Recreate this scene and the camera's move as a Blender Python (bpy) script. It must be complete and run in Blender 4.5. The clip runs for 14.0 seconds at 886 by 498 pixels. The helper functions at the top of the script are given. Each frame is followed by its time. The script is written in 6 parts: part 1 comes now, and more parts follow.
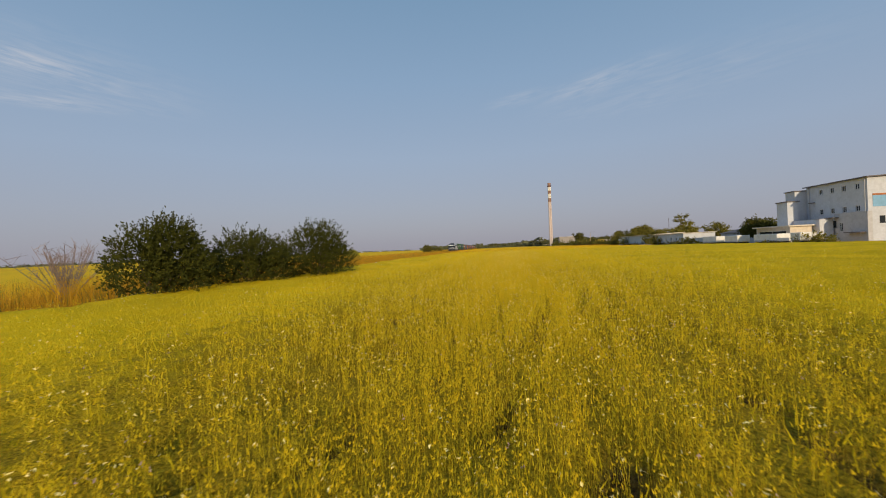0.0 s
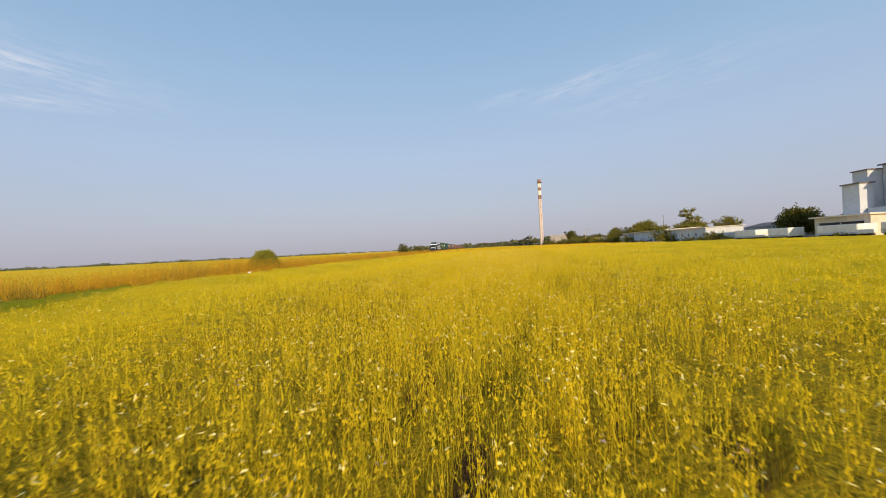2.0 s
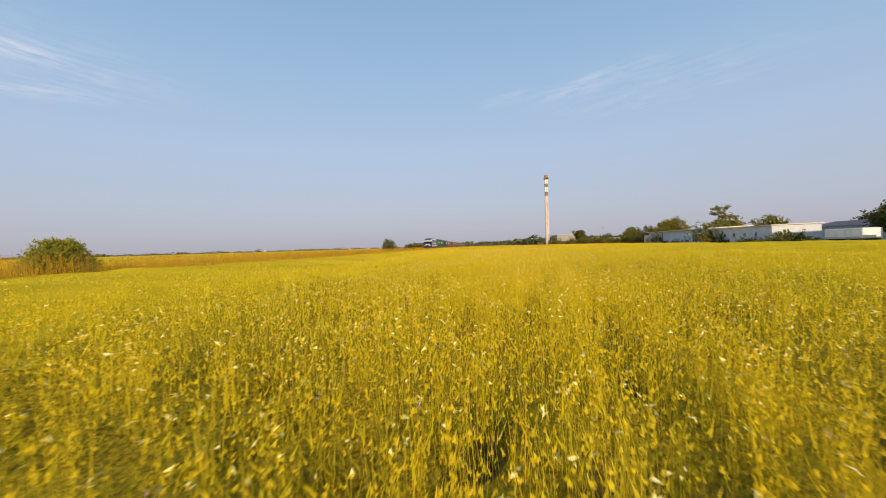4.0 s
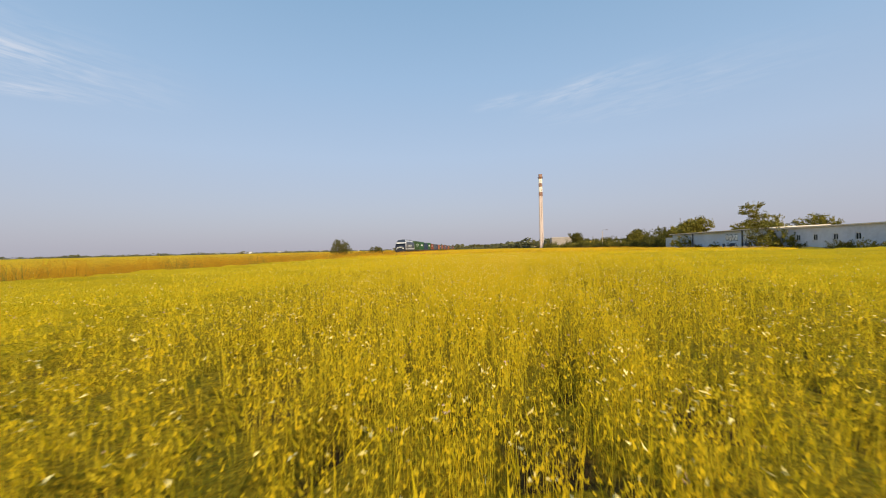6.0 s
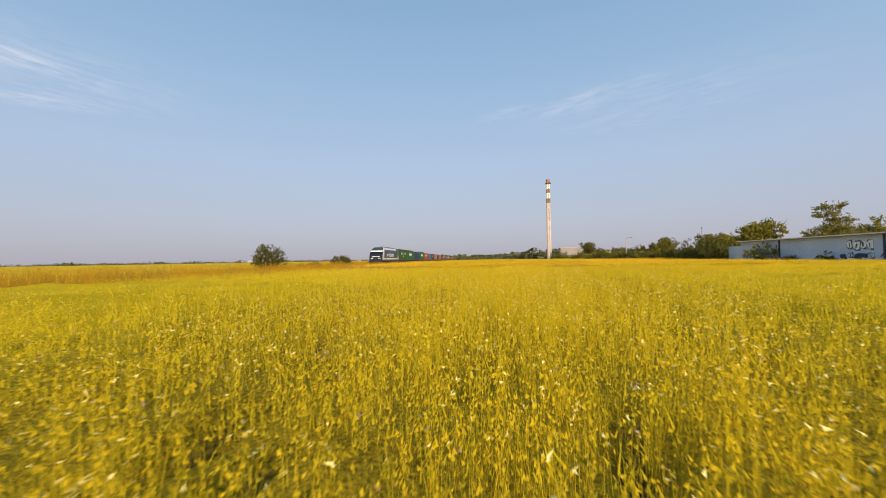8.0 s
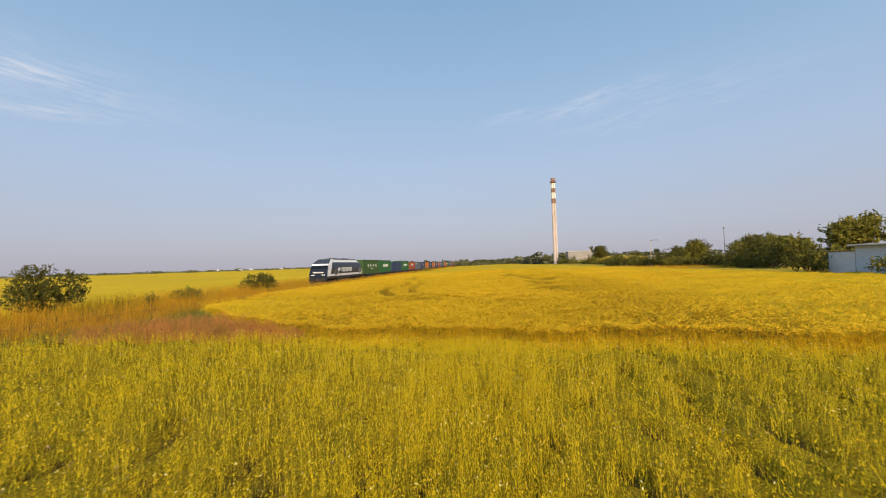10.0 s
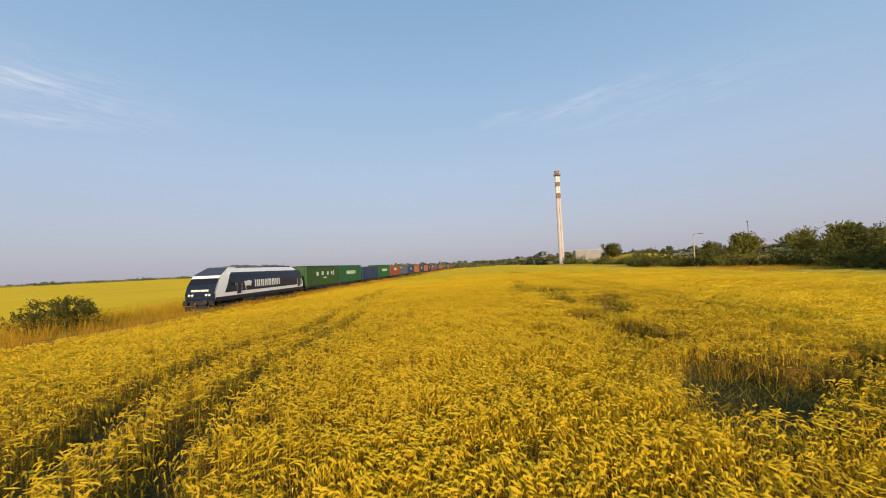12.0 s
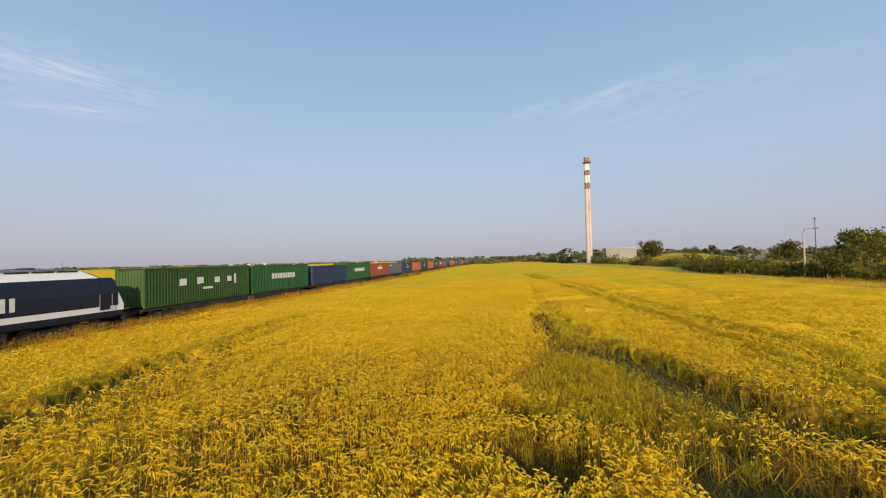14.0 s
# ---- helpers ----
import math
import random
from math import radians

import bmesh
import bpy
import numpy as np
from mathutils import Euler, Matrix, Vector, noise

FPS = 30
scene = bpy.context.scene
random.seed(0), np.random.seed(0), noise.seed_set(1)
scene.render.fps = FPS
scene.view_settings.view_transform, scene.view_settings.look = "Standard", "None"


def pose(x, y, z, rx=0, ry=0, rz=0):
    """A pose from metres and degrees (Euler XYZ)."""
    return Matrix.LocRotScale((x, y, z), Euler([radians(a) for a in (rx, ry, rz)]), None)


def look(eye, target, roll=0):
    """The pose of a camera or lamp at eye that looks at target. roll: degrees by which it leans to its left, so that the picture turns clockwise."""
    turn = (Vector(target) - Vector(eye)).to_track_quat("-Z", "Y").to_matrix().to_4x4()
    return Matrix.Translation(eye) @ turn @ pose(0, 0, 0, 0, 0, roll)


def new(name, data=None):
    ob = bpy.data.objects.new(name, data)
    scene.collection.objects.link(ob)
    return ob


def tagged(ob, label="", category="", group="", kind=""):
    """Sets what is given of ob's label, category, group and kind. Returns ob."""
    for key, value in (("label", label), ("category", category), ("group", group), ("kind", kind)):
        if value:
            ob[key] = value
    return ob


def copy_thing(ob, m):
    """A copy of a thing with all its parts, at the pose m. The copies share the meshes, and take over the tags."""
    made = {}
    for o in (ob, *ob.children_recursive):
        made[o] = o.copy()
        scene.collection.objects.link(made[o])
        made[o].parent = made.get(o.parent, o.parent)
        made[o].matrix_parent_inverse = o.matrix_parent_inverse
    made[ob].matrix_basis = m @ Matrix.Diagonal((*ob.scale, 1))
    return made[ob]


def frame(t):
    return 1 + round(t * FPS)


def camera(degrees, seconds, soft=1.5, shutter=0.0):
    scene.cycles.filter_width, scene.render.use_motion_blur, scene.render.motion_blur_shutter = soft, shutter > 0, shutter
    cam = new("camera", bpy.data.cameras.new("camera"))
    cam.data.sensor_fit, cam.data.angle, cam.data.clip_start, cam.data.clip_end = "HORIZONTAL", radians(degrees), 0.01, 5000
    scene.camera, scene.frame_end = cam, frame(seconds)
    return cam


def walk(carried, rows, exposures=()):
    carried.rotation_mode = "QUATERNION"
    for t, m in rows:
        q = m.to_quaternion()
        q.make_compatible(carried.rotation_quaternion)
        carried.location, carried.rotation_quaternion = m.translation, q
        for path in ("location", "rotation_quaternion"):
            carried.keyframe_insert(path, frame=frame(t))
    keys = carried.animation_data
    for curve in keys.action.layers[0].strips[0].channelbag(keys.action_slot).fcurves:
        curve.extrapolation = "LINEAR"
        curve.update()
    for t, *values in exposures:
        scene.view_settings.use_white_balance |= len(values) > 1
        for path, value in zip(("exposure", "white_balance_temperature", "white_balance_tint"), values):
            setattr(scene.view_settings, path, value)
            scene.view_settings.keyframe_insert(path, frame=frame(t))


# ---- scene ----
cam = camera(95.45, 14.0, soft=1.05, shutter=0.05)
PATH = [
    (0, look((-0.51, -1.31, 2.10), (-0.54, 18.69, 2.095), -2.41)),
    (0.5, look((0.37, 3.59, 1.93), (0.06, 23.58, 1.847), -1.84)),
    (1, look((1.19, 8.37, 1.83), (1.15, 28.36, 2.104), -1.85)),
    (1.5, look((2.00, 13.39, 1.78), (2.38, 33.39, 1.721), -2.48)),
    (2, look((2.74, 18.33, 1.75), (3.24, 38.32, 1.730), -2.86)),
    (2.5, look((3.43, 23.43, 1.70), (3.91, 43.43, 1.680), -2.17)),
    (3, look((4.02, 28.01, 1.59), (4.54, 48.00, 1.547), -1.93)),
    (3.5, look((4.64, 32.94, 1.50), (4.97, 52.94, 1.362), -1.73)),
    (6, look((10.41, 63.00, 1.58), (11.17, 82.98, 1.582), -1.31)),
    (6.5, look((11.52, 69.40, 1.73), (12.16, 89.39, 1.722), -1.34)),
    (7, look((12.50, 75.80, 1.84), (13.22, 95.79, 2.008), -1.76)),
    (7.5, look((13.54, 82.27, 1.68), (14.13, 102.26, 1.925), -0.93)),
    (8, look((14.58, 88.50, 1.56), (15.17, 108.48, 2.070), -0.94)),
    (10.5, look((21.66, 118.80, 3.39), (22.00, 138.78, 4.128), -1.93)),
    (11, look((22.08, 125.31, 3.46), (22.57, 145.29, 4.205), -2.40)),
    (11.5, look((22.73, 131.38, 3.48), (23.27, 151.36, 4.304), -2.68)),
    (12, look((23.82, 137.45, 3.60), (24.22, 157.43, 4.405), -2.67)),
    (12.5, look((25.14, 144.01, 3.81), (25.02, 164.00, 4.529), -1.77)),
    (13, look((26.38, 150.90, 4.01), (26.20, 170.87, 5.122), -2.14)),
    (13.5, look((27.80, 157.48, 4.27), (27.56, 177.46, 5.135), -1.75)),
    (14, look((28.62, 164.34, 4.53), (28.03, 184.32, 5.068), -1.31)),
]
walk(cam, PATH, [(0, -0.45), (0.3, -0.2), (0.6, 0.0), (14, 0.0)])

# ---- light ----
world = bpy.data.worlds.new("summer_sky")
scene.world = world
world.use_nodes = True
SUN_EL, SUN_AZ = 15.5, 172.0          # degrees; azimuth from +y towards +x


def sky_nodes():
    nt = world.node_tree
    nt.nodes.clear()
    out = nt.nodes.new("ShaderNodeOutputWorld")
    bg = nt.nodes.new("ShaderNodeBackground")
    sky = nt.nodes.new("ShaderNodeTexSky")
    sky.sky_type = "NISHITA"
    sky.sun_disc = False
    sky.sun_elevation = radians(SUN_EL)
    sky.sun_rotation = radians(SUN_AZ)
    sky.air_density, sky.dust_density, sky.ozone_density = 1.0, 2.2, 1.0
    # evening haze: the sky pales towards the horizon
    tc = nt.nodes.new("ShaderNodeTexCoord")
    sep = nt.nodes.new("ShaderNodeSeparateXYZ")
    nt.links.new(tc.outputs["Generated"], sep.inputs[0])
    haze = nt.nodes.new("ShaderNodeValToRGB")
    els = haze.color_ramp.elements
    els[0].position, els[0].color = 0.0, (0.45, 0.438, 0.515, 1)
    els[1].position, els[1].color = 0.62, (0.215, 0.39, 0.60, 1)
    for p, c in ((0.10, (0.45, 0.488, 0.605, 1)), (0.22, (0.42, 0.525, 0.70, 1)), (0.38, (0.335, 0.49, 0.70, 1))):
        e = els.new(p); e.color = c
    nt.links.new(sep.outputs[2], haze.inputs[0])
    up = nt.nodes.new("ShaderNodeVectorMath"); up.operation = "SCALE"; up.inputs[3].default_value = 1 / 0.12
    nt.links.new(haze.outputs[0], up.inputs[0])
    blend = nt.nodes.new("ShaderNodeMix"); blend.data_type = "RGBA"; blend.inputs[0].default_value = 0.85
    nt.links.new(sky.outputs[0], blend.inputs[6]); nt.links.new(up.outputs[0], blend.inputs[7])
    # thin high cirrus: streaks of noise on a flat layer above
    zc = nt.nodes.new("ShaderNodeMath"); zc.operation = "MAXIMUM"; zc.inputs[1].default_value = 0.03
    nt.links.new(sep.outputs[2], zc.inputs[0])
    comb = nt.nodes.new("ShaderNodeCombineXYZ")
    for i in (0, 1):
        d = nt.nodes.new("ShaderNodeMath"); d.operation = "DIVIDE"
        nt.links.new(sep.outputs[i], d.inputs[0]); nt.links.new(zc.outputs[0], d.inputs[1])
        nt.links.new(d.outputs[0], comb.inputs[i])
    mix = nt.nodes.new("ShaderNodeMix"); mix.data_type = "RGBA"
    total = None
    # streaks: middle on the layer, direction, half length, half width, strength
    for mid, turn, long, wide, strong in (((0.98, 2.52), -54, 0.60, 0.22, 0.5), ((0.55, 2.75), -40, 0.35, 0.18, 0.35), ((1.45, 2.6), -48, 1.2, 0.7, 0.22), ((-2.00, 1.93), 62, 0.50, 0.24, 0.75), ((-2.40, 2.46), 35, 0.50, 0.22, 0.6), ((-2.1, 2.0), 60, 1.2, 0.8, 0.36), ((-0.5, -3.0), 20, 3.0, 1.2, 0.5)):
        off = nt.nodes.new("ShaderNodeVectorMath"); off.operation = "SUBTRACT"; off.inputs[1].default_value = (*mid, 0)
        nt.links.new(comb.outputs[0], off.inputs[0])
        rot = nt.nodes.new("ShaderNodeVectorRotate"); rot.rotation_type = "Z_AXIS"; rot.inputs["Angle"].default_value = radians(-turn)
        nt.links.new(off.outputs[0], rot.inputs["Vector"])
        sc = nt.nodes.new("ShaderNodeVectorMath"); sc.operation = "MULTIPLY"; sc.inputs[1].default_value = (1 / long, 1 / wide, 1)
        nt.links.new(rot.outputs[0], sc.inputs[0])
        ln = nt.nodes.new("ShaderNodeVectorMath"); ln.operation = "LENGTH"
        nt.links.new(sc.outputs[0], ln.inputs[0])
        mr = nt.nodes.new("ShaderNodeMapRange"); mr.interpolation_type = "SMOOTHSTEP"
        mr.inputs[1].default_value, mr.inputs[2].default_value, mr.inputs[3].default_value, mr.inputs[4].default_value = 0.1, 1.0, strong, 0.0
        nt.links.new(ln.outputs["Value"], mr.inputs[0])
        n1 = nt.nodes.new("ShaderNodeTexNoise")
        n1.inputs["Scale"].default_value, n1.inputs["Detail"].default_value = 1.7, 7.0
        n1.inputs["Roughness"].default_value, n1.inputs["Distortion"].default_value = 0.6, 0.8
        st = nt.nodes.new("ShaderNodeVectorMath"); st.operation = "MULTIPLY"; st.inputs[1].default_value = (2.2, 6.5, 1)
        nt.links.new(rot.outputs[0], st.inputs[0]); nt.links.new(st.outputs[0], n1.inputs["Vector"])
        ramp = nt.nodes.new("ShaderNodeMapRange"); ramp.inputs[1].default_value, ramp.inputs[2].default_value = 0.38, 0.75
        nt.links.new(n1.outputs[0], ramp.inputs[0])
        veil = nt.nodes.new("ShaderNodeMath"); veil.operation = "MULTIPLY"
        nt.links.new(ramp.outputs[0], veil.inputs[0]); nt.links.new(mr.outputs[0], veil.inputs[1])
        if total is None:
            total = veil.outputs[0]
        else:
            ad = nt.nodes.new("ShaderNodeMath"); ad.operation = "ADD"
            nt.links.new(total, ad.inputs[0]); nt.links.new(veil.outputs[0], ad.inputs[1]); total = ad.outputs[0]
    nt.links.new(total, mix.inputs[0])
    nt.links.new(blend.outputs[2], mix.inputs[6])
    mix.inputs[7].default_value = (5.6, 5.8, 6.4, 1)
    nt.links.new(mix.outputs[2], bg.inputs[0])
    bg.inputs[1].default_value = 0.13
    nt.links.new(bg.outputs[0], out.inputs[0])


sky_nodes()
sun = new("sun", bpy.data.lights.new("sun", "SUN"))
sun.data.energy, sun.data.angle, sun.data.color = 4.4, radians(0.6), (1.0, 0.80, 0.52)
sun_from = Vector((math.sin(radians(SUN_AZ)) * math.cos(radians(SUN_EL)), math.cos(radians(SUN_AZ)) * math.cos(radians(SUN_EL)), math.sin(radians(SUN_EL))))
sun.matrix_world = look(sun_from * 300, (0, 0, 0))

# ---- the railway's frame: lat metres to the right of the train's near face, al metres along ----
RAIL_X, RAIL_AZ, RAIL_Z = -14.47, 6.21, 0.33
RM = pose(RAIL_X, 0, 0, 0, 0, -RAIL_AZ)
CA, SA = math.cos(radians(RAIL_AZ)), math.sin(radians(RAIL_AZ))


def spot(lat, al, z=0.0, turn=0.0):
    return RM @ pose(lat, al, z, 0, 0, turn)


# ---- materials ----
def material(name, base, rough=0.7, metal=0.0, vary=0.25, grain=8.0, patch=0.4, bump=0.2, dirt=None, island=0.0, per_object=0.0, see=0.0, depth=0.02, gloss=0.3):
    """Noise at two scales on a base colour, with fine relief; dirt: a colour of stains; see: light that passes through leaves."""
    m = bpy.data.materials.new(name)
    m.use_nodes = True
    nt = m.node_tree
    p = nt.nodes["Principled BSDF"]
    p.inputs["Roughness"].default_value, p.inputs["Metallic"].default_value = rough, metal
    p.inputs["Specular IOR Level"].default_value = gloss
    geo = nt.nodes.new("ShaderNodeNewGeometry")
    pos = geo.outputs["Position"]
    fine = nt.nodes.new("ShaderNodeTexNoise"); fine.inputs["Scale"].default_value, fine.inputs["Detail"].default_value = grain, 6
    wide = nt.nodes.new("ShaderNodeTexNoise"); wide.inputs["Scale"].default_value, wide.inputs["Detail"].default_value = patch, 4
    for n in (fine, wide):
        nt.links.new(pos, n.inputs["Vector"])
    add = nt.nodes.new("ShaderNodeMath"); add.operation = "ADD"
    nt.links.new(fine.outputs[0], add.inputs[0]); nt.links.new(wide.outputs[0], add.inputs[1])
    last = add.outputs[0]
    if island:
        im = nt.nodes.new("ShaderNodeMath"); im.operation = "MULTIPLY_ADD"
        nt.links.new(geo.outputs["Random Per Island"], im.inputs[0]); im.inputs[1].default_value = island
        nt.links.new(last, im.inputs[2]); last = im.outputs[0]
    if per_object:
        oi = nt.nodes.new("ShaderNodeObjectInfo")
        im = nt.nodes.new("ShaderNodeMath"); im.operation = "MULTIPLY_ADD"
        nt.links.new(oi.outputs["Random"], im.inputs[0]); im.inputs[1].default_value = per_object
        nt.links.new(last, im.inputs[2]); last = im.outputs[0]
    mr = nt.nodes.new("ShaderNodeMapRange")
    mr.inputs[1].default_value, mr.inputs[2].default_value = 0.55, 1.45 + island + per_object
    mr.inputs[3].default_value, mr.inputs[4].default_value = 1 - vary, 1 + vary
    nt.links.new(last, mr.inputs[0])
    mul = nt.nodes.new("ShaderNodeVectorMath"); mul.operation = "MULTIPLY"
    mul.inputs[0].default_value = base[:3]
    nt.links.new(mr.outputs[0], mul.inputs[1])
    colour = mul.outputs[0]
    if dirt:
        dn = nt.nodes.new("ShaderNodeTexNoise"); dn.inputs["Scale"].default_value, dn.inputs["Detail"].default_value = 1.3, 8
        nt.links.new(pos, dn.inputs["Vector"])
        dr = nt.nodes.new("ShaderNodeMapRange"); dr.inputs[1].default_value, dr.inputs[2].default_value = 0.48, 0.75
        dr.inputs[4].default_value = 0.75
        nt.links.new(dn.outputs[0], dr.inputs[0])
        mx = nt.nodes.new("ShaderNodeMix"); mx.data_type = "RGBA"
        nt.links.new(dr.outputs[0], mx.inputs[0]); nt.links.new(colour, mx.inputs[6]); mx.inputs[7].default_value = (*dirt, 1)
        colour = mx.outputs[2]
    nt.links.new(colour, p.inputs["Base Color"])
    if bump:
        b = nt.nodes.new("ShaderNodeBump"); b.inputs["Strength"].default_value, b.inputs["Distance"].default_value = bump, depth
        nt.links.new(fine.outputs[0], b.inputs["Height"]); nt.links.new(b.outputs[0], p.inputs["Normal"])
    if see:
        tr = nt.nodes.new("ShaderNodeBsdfTranslucent")
        nt.links.new(colour, tr.inputs[0])
        ms = nt.nodes.new("ShaderNodeMixShader"); ms.inputs[0].default_value = see
        nt.links.new(p.outputs[0], ms.inputs[1]); nt.links.new(tr.outputs[0], ms.inputs[2])
        nt.links.new(ms.outputs[0], nt.nodes["Material Output"].inputs[0])
    return m


M_STALK1 = material("yellow_green_stalk", (0.70, 0.54, 0.03), 0.75, vary=0.2, grain=1.5, patch=0.12, bump=0, island=0.4, see=0.42, gloss=0.02)
M_POD = material("ripening_pod", (0.80, 0.57, 0.022), 0.75, vary=0.2, grain=1.5, patch=0.1, bump=0, island=0.4, see=0.42, gloss=0.02)
M_FLOWER = material("white_petal", (0.90, 0.77, 0.30), 0.6, vary=0.15, bump=0, island=0.3)
M_TANGLE = material("crop_leaf", (0.66, 0.505, 0.015), 0.75, vary=0.22, grain=1.5, patch=0.12, bump=0, island=0.5, see=0.42, gloss=0.02)
M_WITHERED = material("withered_flower_head", (0.46, 0.30, 0.26), 0.6, vary=0.15, bump=0, island=0.3)
M_STALK2 = material("wheat_stalk", (0.68, 0.415, 0.016), 0.6, vary=0.3, grain=1.5, patch=0.12, bump=0, island=0.5, see=0.2, gloss=0.02)
M_WHEATLEAF = material("wheat_leaf", (0.50, 0.36, 0.02), 0.6, vary=0.3, grain=1.5, patch=0.12, bump=0, island=0.5, see=0.25, gloss=0.02)
M_GREENEAR = material("unripe_wheat_ear", (0.64, 0.43, 0.022), 0.6, vary=0.4, grain=1.5, patch=0.1, bump=0, island=0.6, see=0.15, gloss=0.02)
M_EAR = material("wheat_ear", (0.72, 0.44, 0.022), 0.6, vary=0.4, grain=1.5, patch=0.1, bump=0, island=0.6, see=0.15, gloss=0.02)


def growth(name, under, tops, hollow_shade, mottle=0.6):
    """A crop seen from above: undergrowth between the stalks, closed tips, and bare soil in hollows; the shade of
    stalks and hollows is painted into the undergrowth and soil colours.
    """
    m = material(name, tops, 0.9, vary=0.32, grain=34, patch=0.25, bump=1.0, depth=0.06, gloss=0.05)
    nt = m.node_tree
    p = nt.nodes["Principled BSDF"]
    last = p.inputs["Base Color"].links[0].from_socket
    geo = nt.nodes.new("ShaderNodeNewGeometry")
    rough = nt.nodes.new("ShaderNodeTexNoise"); rough.inputs["Scale"].default_value, rough.inputs["Detail"].default_value = 5.0, 6
    nt.links.new(geo.outputs["Position"], rough.inputs["Vector"])
    mott = nt.nodes.new("ShaderNodeTexNoise"); mott.inputs["Scale"].default_value, mott.inputs["Detail"].default_value = 28.0, 5
    nt.links.new(geo.outputs["Position"], mott.inputs["Vector"])
    for key, other, flip in (("tips", under, True), ("hollow_shade", hollow_shade, False)):
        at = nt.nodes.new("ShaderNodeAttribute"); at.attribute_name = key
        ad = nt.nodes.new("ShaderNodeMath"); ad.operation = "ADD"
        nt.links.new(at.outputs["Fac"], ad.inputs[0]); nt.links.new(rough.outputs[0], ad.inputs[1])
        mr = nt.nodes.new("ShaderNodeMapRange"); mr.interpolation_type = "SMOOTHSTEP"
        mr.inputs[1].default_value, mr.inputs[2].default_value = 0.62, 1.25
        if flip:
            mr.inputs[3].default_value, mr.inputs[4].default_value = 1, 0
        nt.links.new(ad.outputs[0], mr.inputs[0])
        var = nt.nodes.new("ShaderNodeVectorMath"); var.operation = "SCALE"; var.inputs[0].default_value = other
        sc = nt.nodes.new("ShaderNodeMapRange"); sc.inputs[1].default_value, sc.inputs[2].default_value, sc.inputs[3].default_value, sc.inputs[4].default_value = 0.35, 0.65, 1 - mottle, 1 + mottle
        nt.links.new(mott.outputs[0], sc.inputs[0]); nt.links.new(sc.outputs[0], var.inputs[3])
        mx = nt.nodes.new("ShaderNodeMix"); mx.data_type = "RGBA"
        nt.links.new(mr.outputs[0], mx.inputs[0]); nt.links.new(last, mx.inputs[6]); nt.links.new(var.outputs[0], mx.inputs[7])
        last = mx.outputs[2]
    nt.links.new(last, p.inputs["Base Color"])
    return m


# first and third colours hold the shade between stalks and in hollows
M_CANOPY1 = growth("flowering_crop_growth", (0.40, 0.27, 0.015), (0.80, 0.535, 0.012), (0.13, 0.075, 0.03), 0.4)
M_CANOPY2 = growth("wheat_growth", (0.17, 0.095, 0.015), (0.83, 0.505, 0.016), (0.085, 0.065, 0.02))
M_GREENSTALK = material("green_wheat_stalk", (0.27, 0.225, 0.028), 0.6, vary=0.4, grain=2, patch=0.3, bump=0, island=0.5, see=0.2, gloss=0.06)
M_FARFIELD = material("far_field", (0.88, 0.53, 0.012), 0.9, vary=0.2, grain=1.2, patch=0.03, bump=0.6, depth=0.1, gloss=0.06)
M_DRY = material("dry_grass", (0.62, 0.335, 0.027), 0.7, vary=0.24, grain=1.2, patch=0.2, bump=0, island=0.5, see=0.4, gloss=0.06)
M_WEED = material("green_weed", (0.16, 0.18, 0.03), 0.6, vary=0.4, grain=2, patch=0.3, bump=0, island=0.5, see=0.25)
M_HEAP = material("withered_brush", (0.48, 0.20, 0.048), 0.8, vary=0.4, grain=3, patch=0.6, bump=0, island=0.5)
M_GROUND = material("field_soil", (0.28, 0.20, 0.06), 0.95, vary=0.3, grain=3, patch=0.05, bump=0.6, depth=0.05, gloss=0.03)
M_LEAF = material("bush_leaf", (0.064, 0.068, 0.011), 0.6, vary=0.45, grain=2.5, patch=0.5, bump=0, island=0.35, see=0.2, gloss=0.08)
M_LEAF2 = material("olive_leaf", (0.21, 0.185, 0.033), 0.6, vary=0.4, grain=2, patch=0.3, bump=0, island=0.35, see=0.2, gloss=0.08)
M_LEAF3 = material("dark_leaf", (0.112, 0.106, 0.024), 0.6, vary=0.4, grain=2, patch=0.3, bump=0, island=0.35, see=0.15, gloss=0.08)
M_LEAFY = material("yellow_green_leaf", (0.31, 0.29, 0.04), 0.6, vary=0.4, grain=2, patch=0.3, bump=0, island=0.35, see=0.2, gloss=0.08)
M_BARK = material("bark", (0.12, 0.085, 0.06), 0.9, vary=0.4, grain=14, patch=2, bump=0.8)
M_TWIG = material("bare_twig", (0.27, 0.20, 0.17), 0.9, vary=0.3, grain=10, patch=2, bump=0)
M_FARTREE = material("far_foliage", (0.11, 0.112, 0.05), 0.8, vary=0.4, grain=0.4, patch=0.05, bump=0, island=0.6)
M_CONCRETE = material("chimney_concrete", (0.66, 0.56, 0.55), 0.85, vary=0.2, grain=3, patch=0.25, bump=0.3, dirt=(0.42, 0.33, 0.29))
M_RED = material("faded_red_paint", (0.30, 0.17, 0.13), 0.7, vary=0.25, grain=4, patch=0.6, bump=0.15, dirt=(0.3, 0.24, 0.2))
M_CHWHITE = material("chimney_white_paint", (0.80, 0.78, 0.74), 0.7, vary=0.12, grain=4, patch=0.5, bump=0.1)
M_STEEL = material("galvanised_steel", (0.42, 0.42, 0.42), 0.45, 0.7, vary=0.2, grain=20, patch=2, bump=0.1)
M_RUST = material("rusty_steel", (0.19, 0.10, 0.06), 0.8, 0.2, vary=0.4, grain=14, patch=2, bump=0.3)
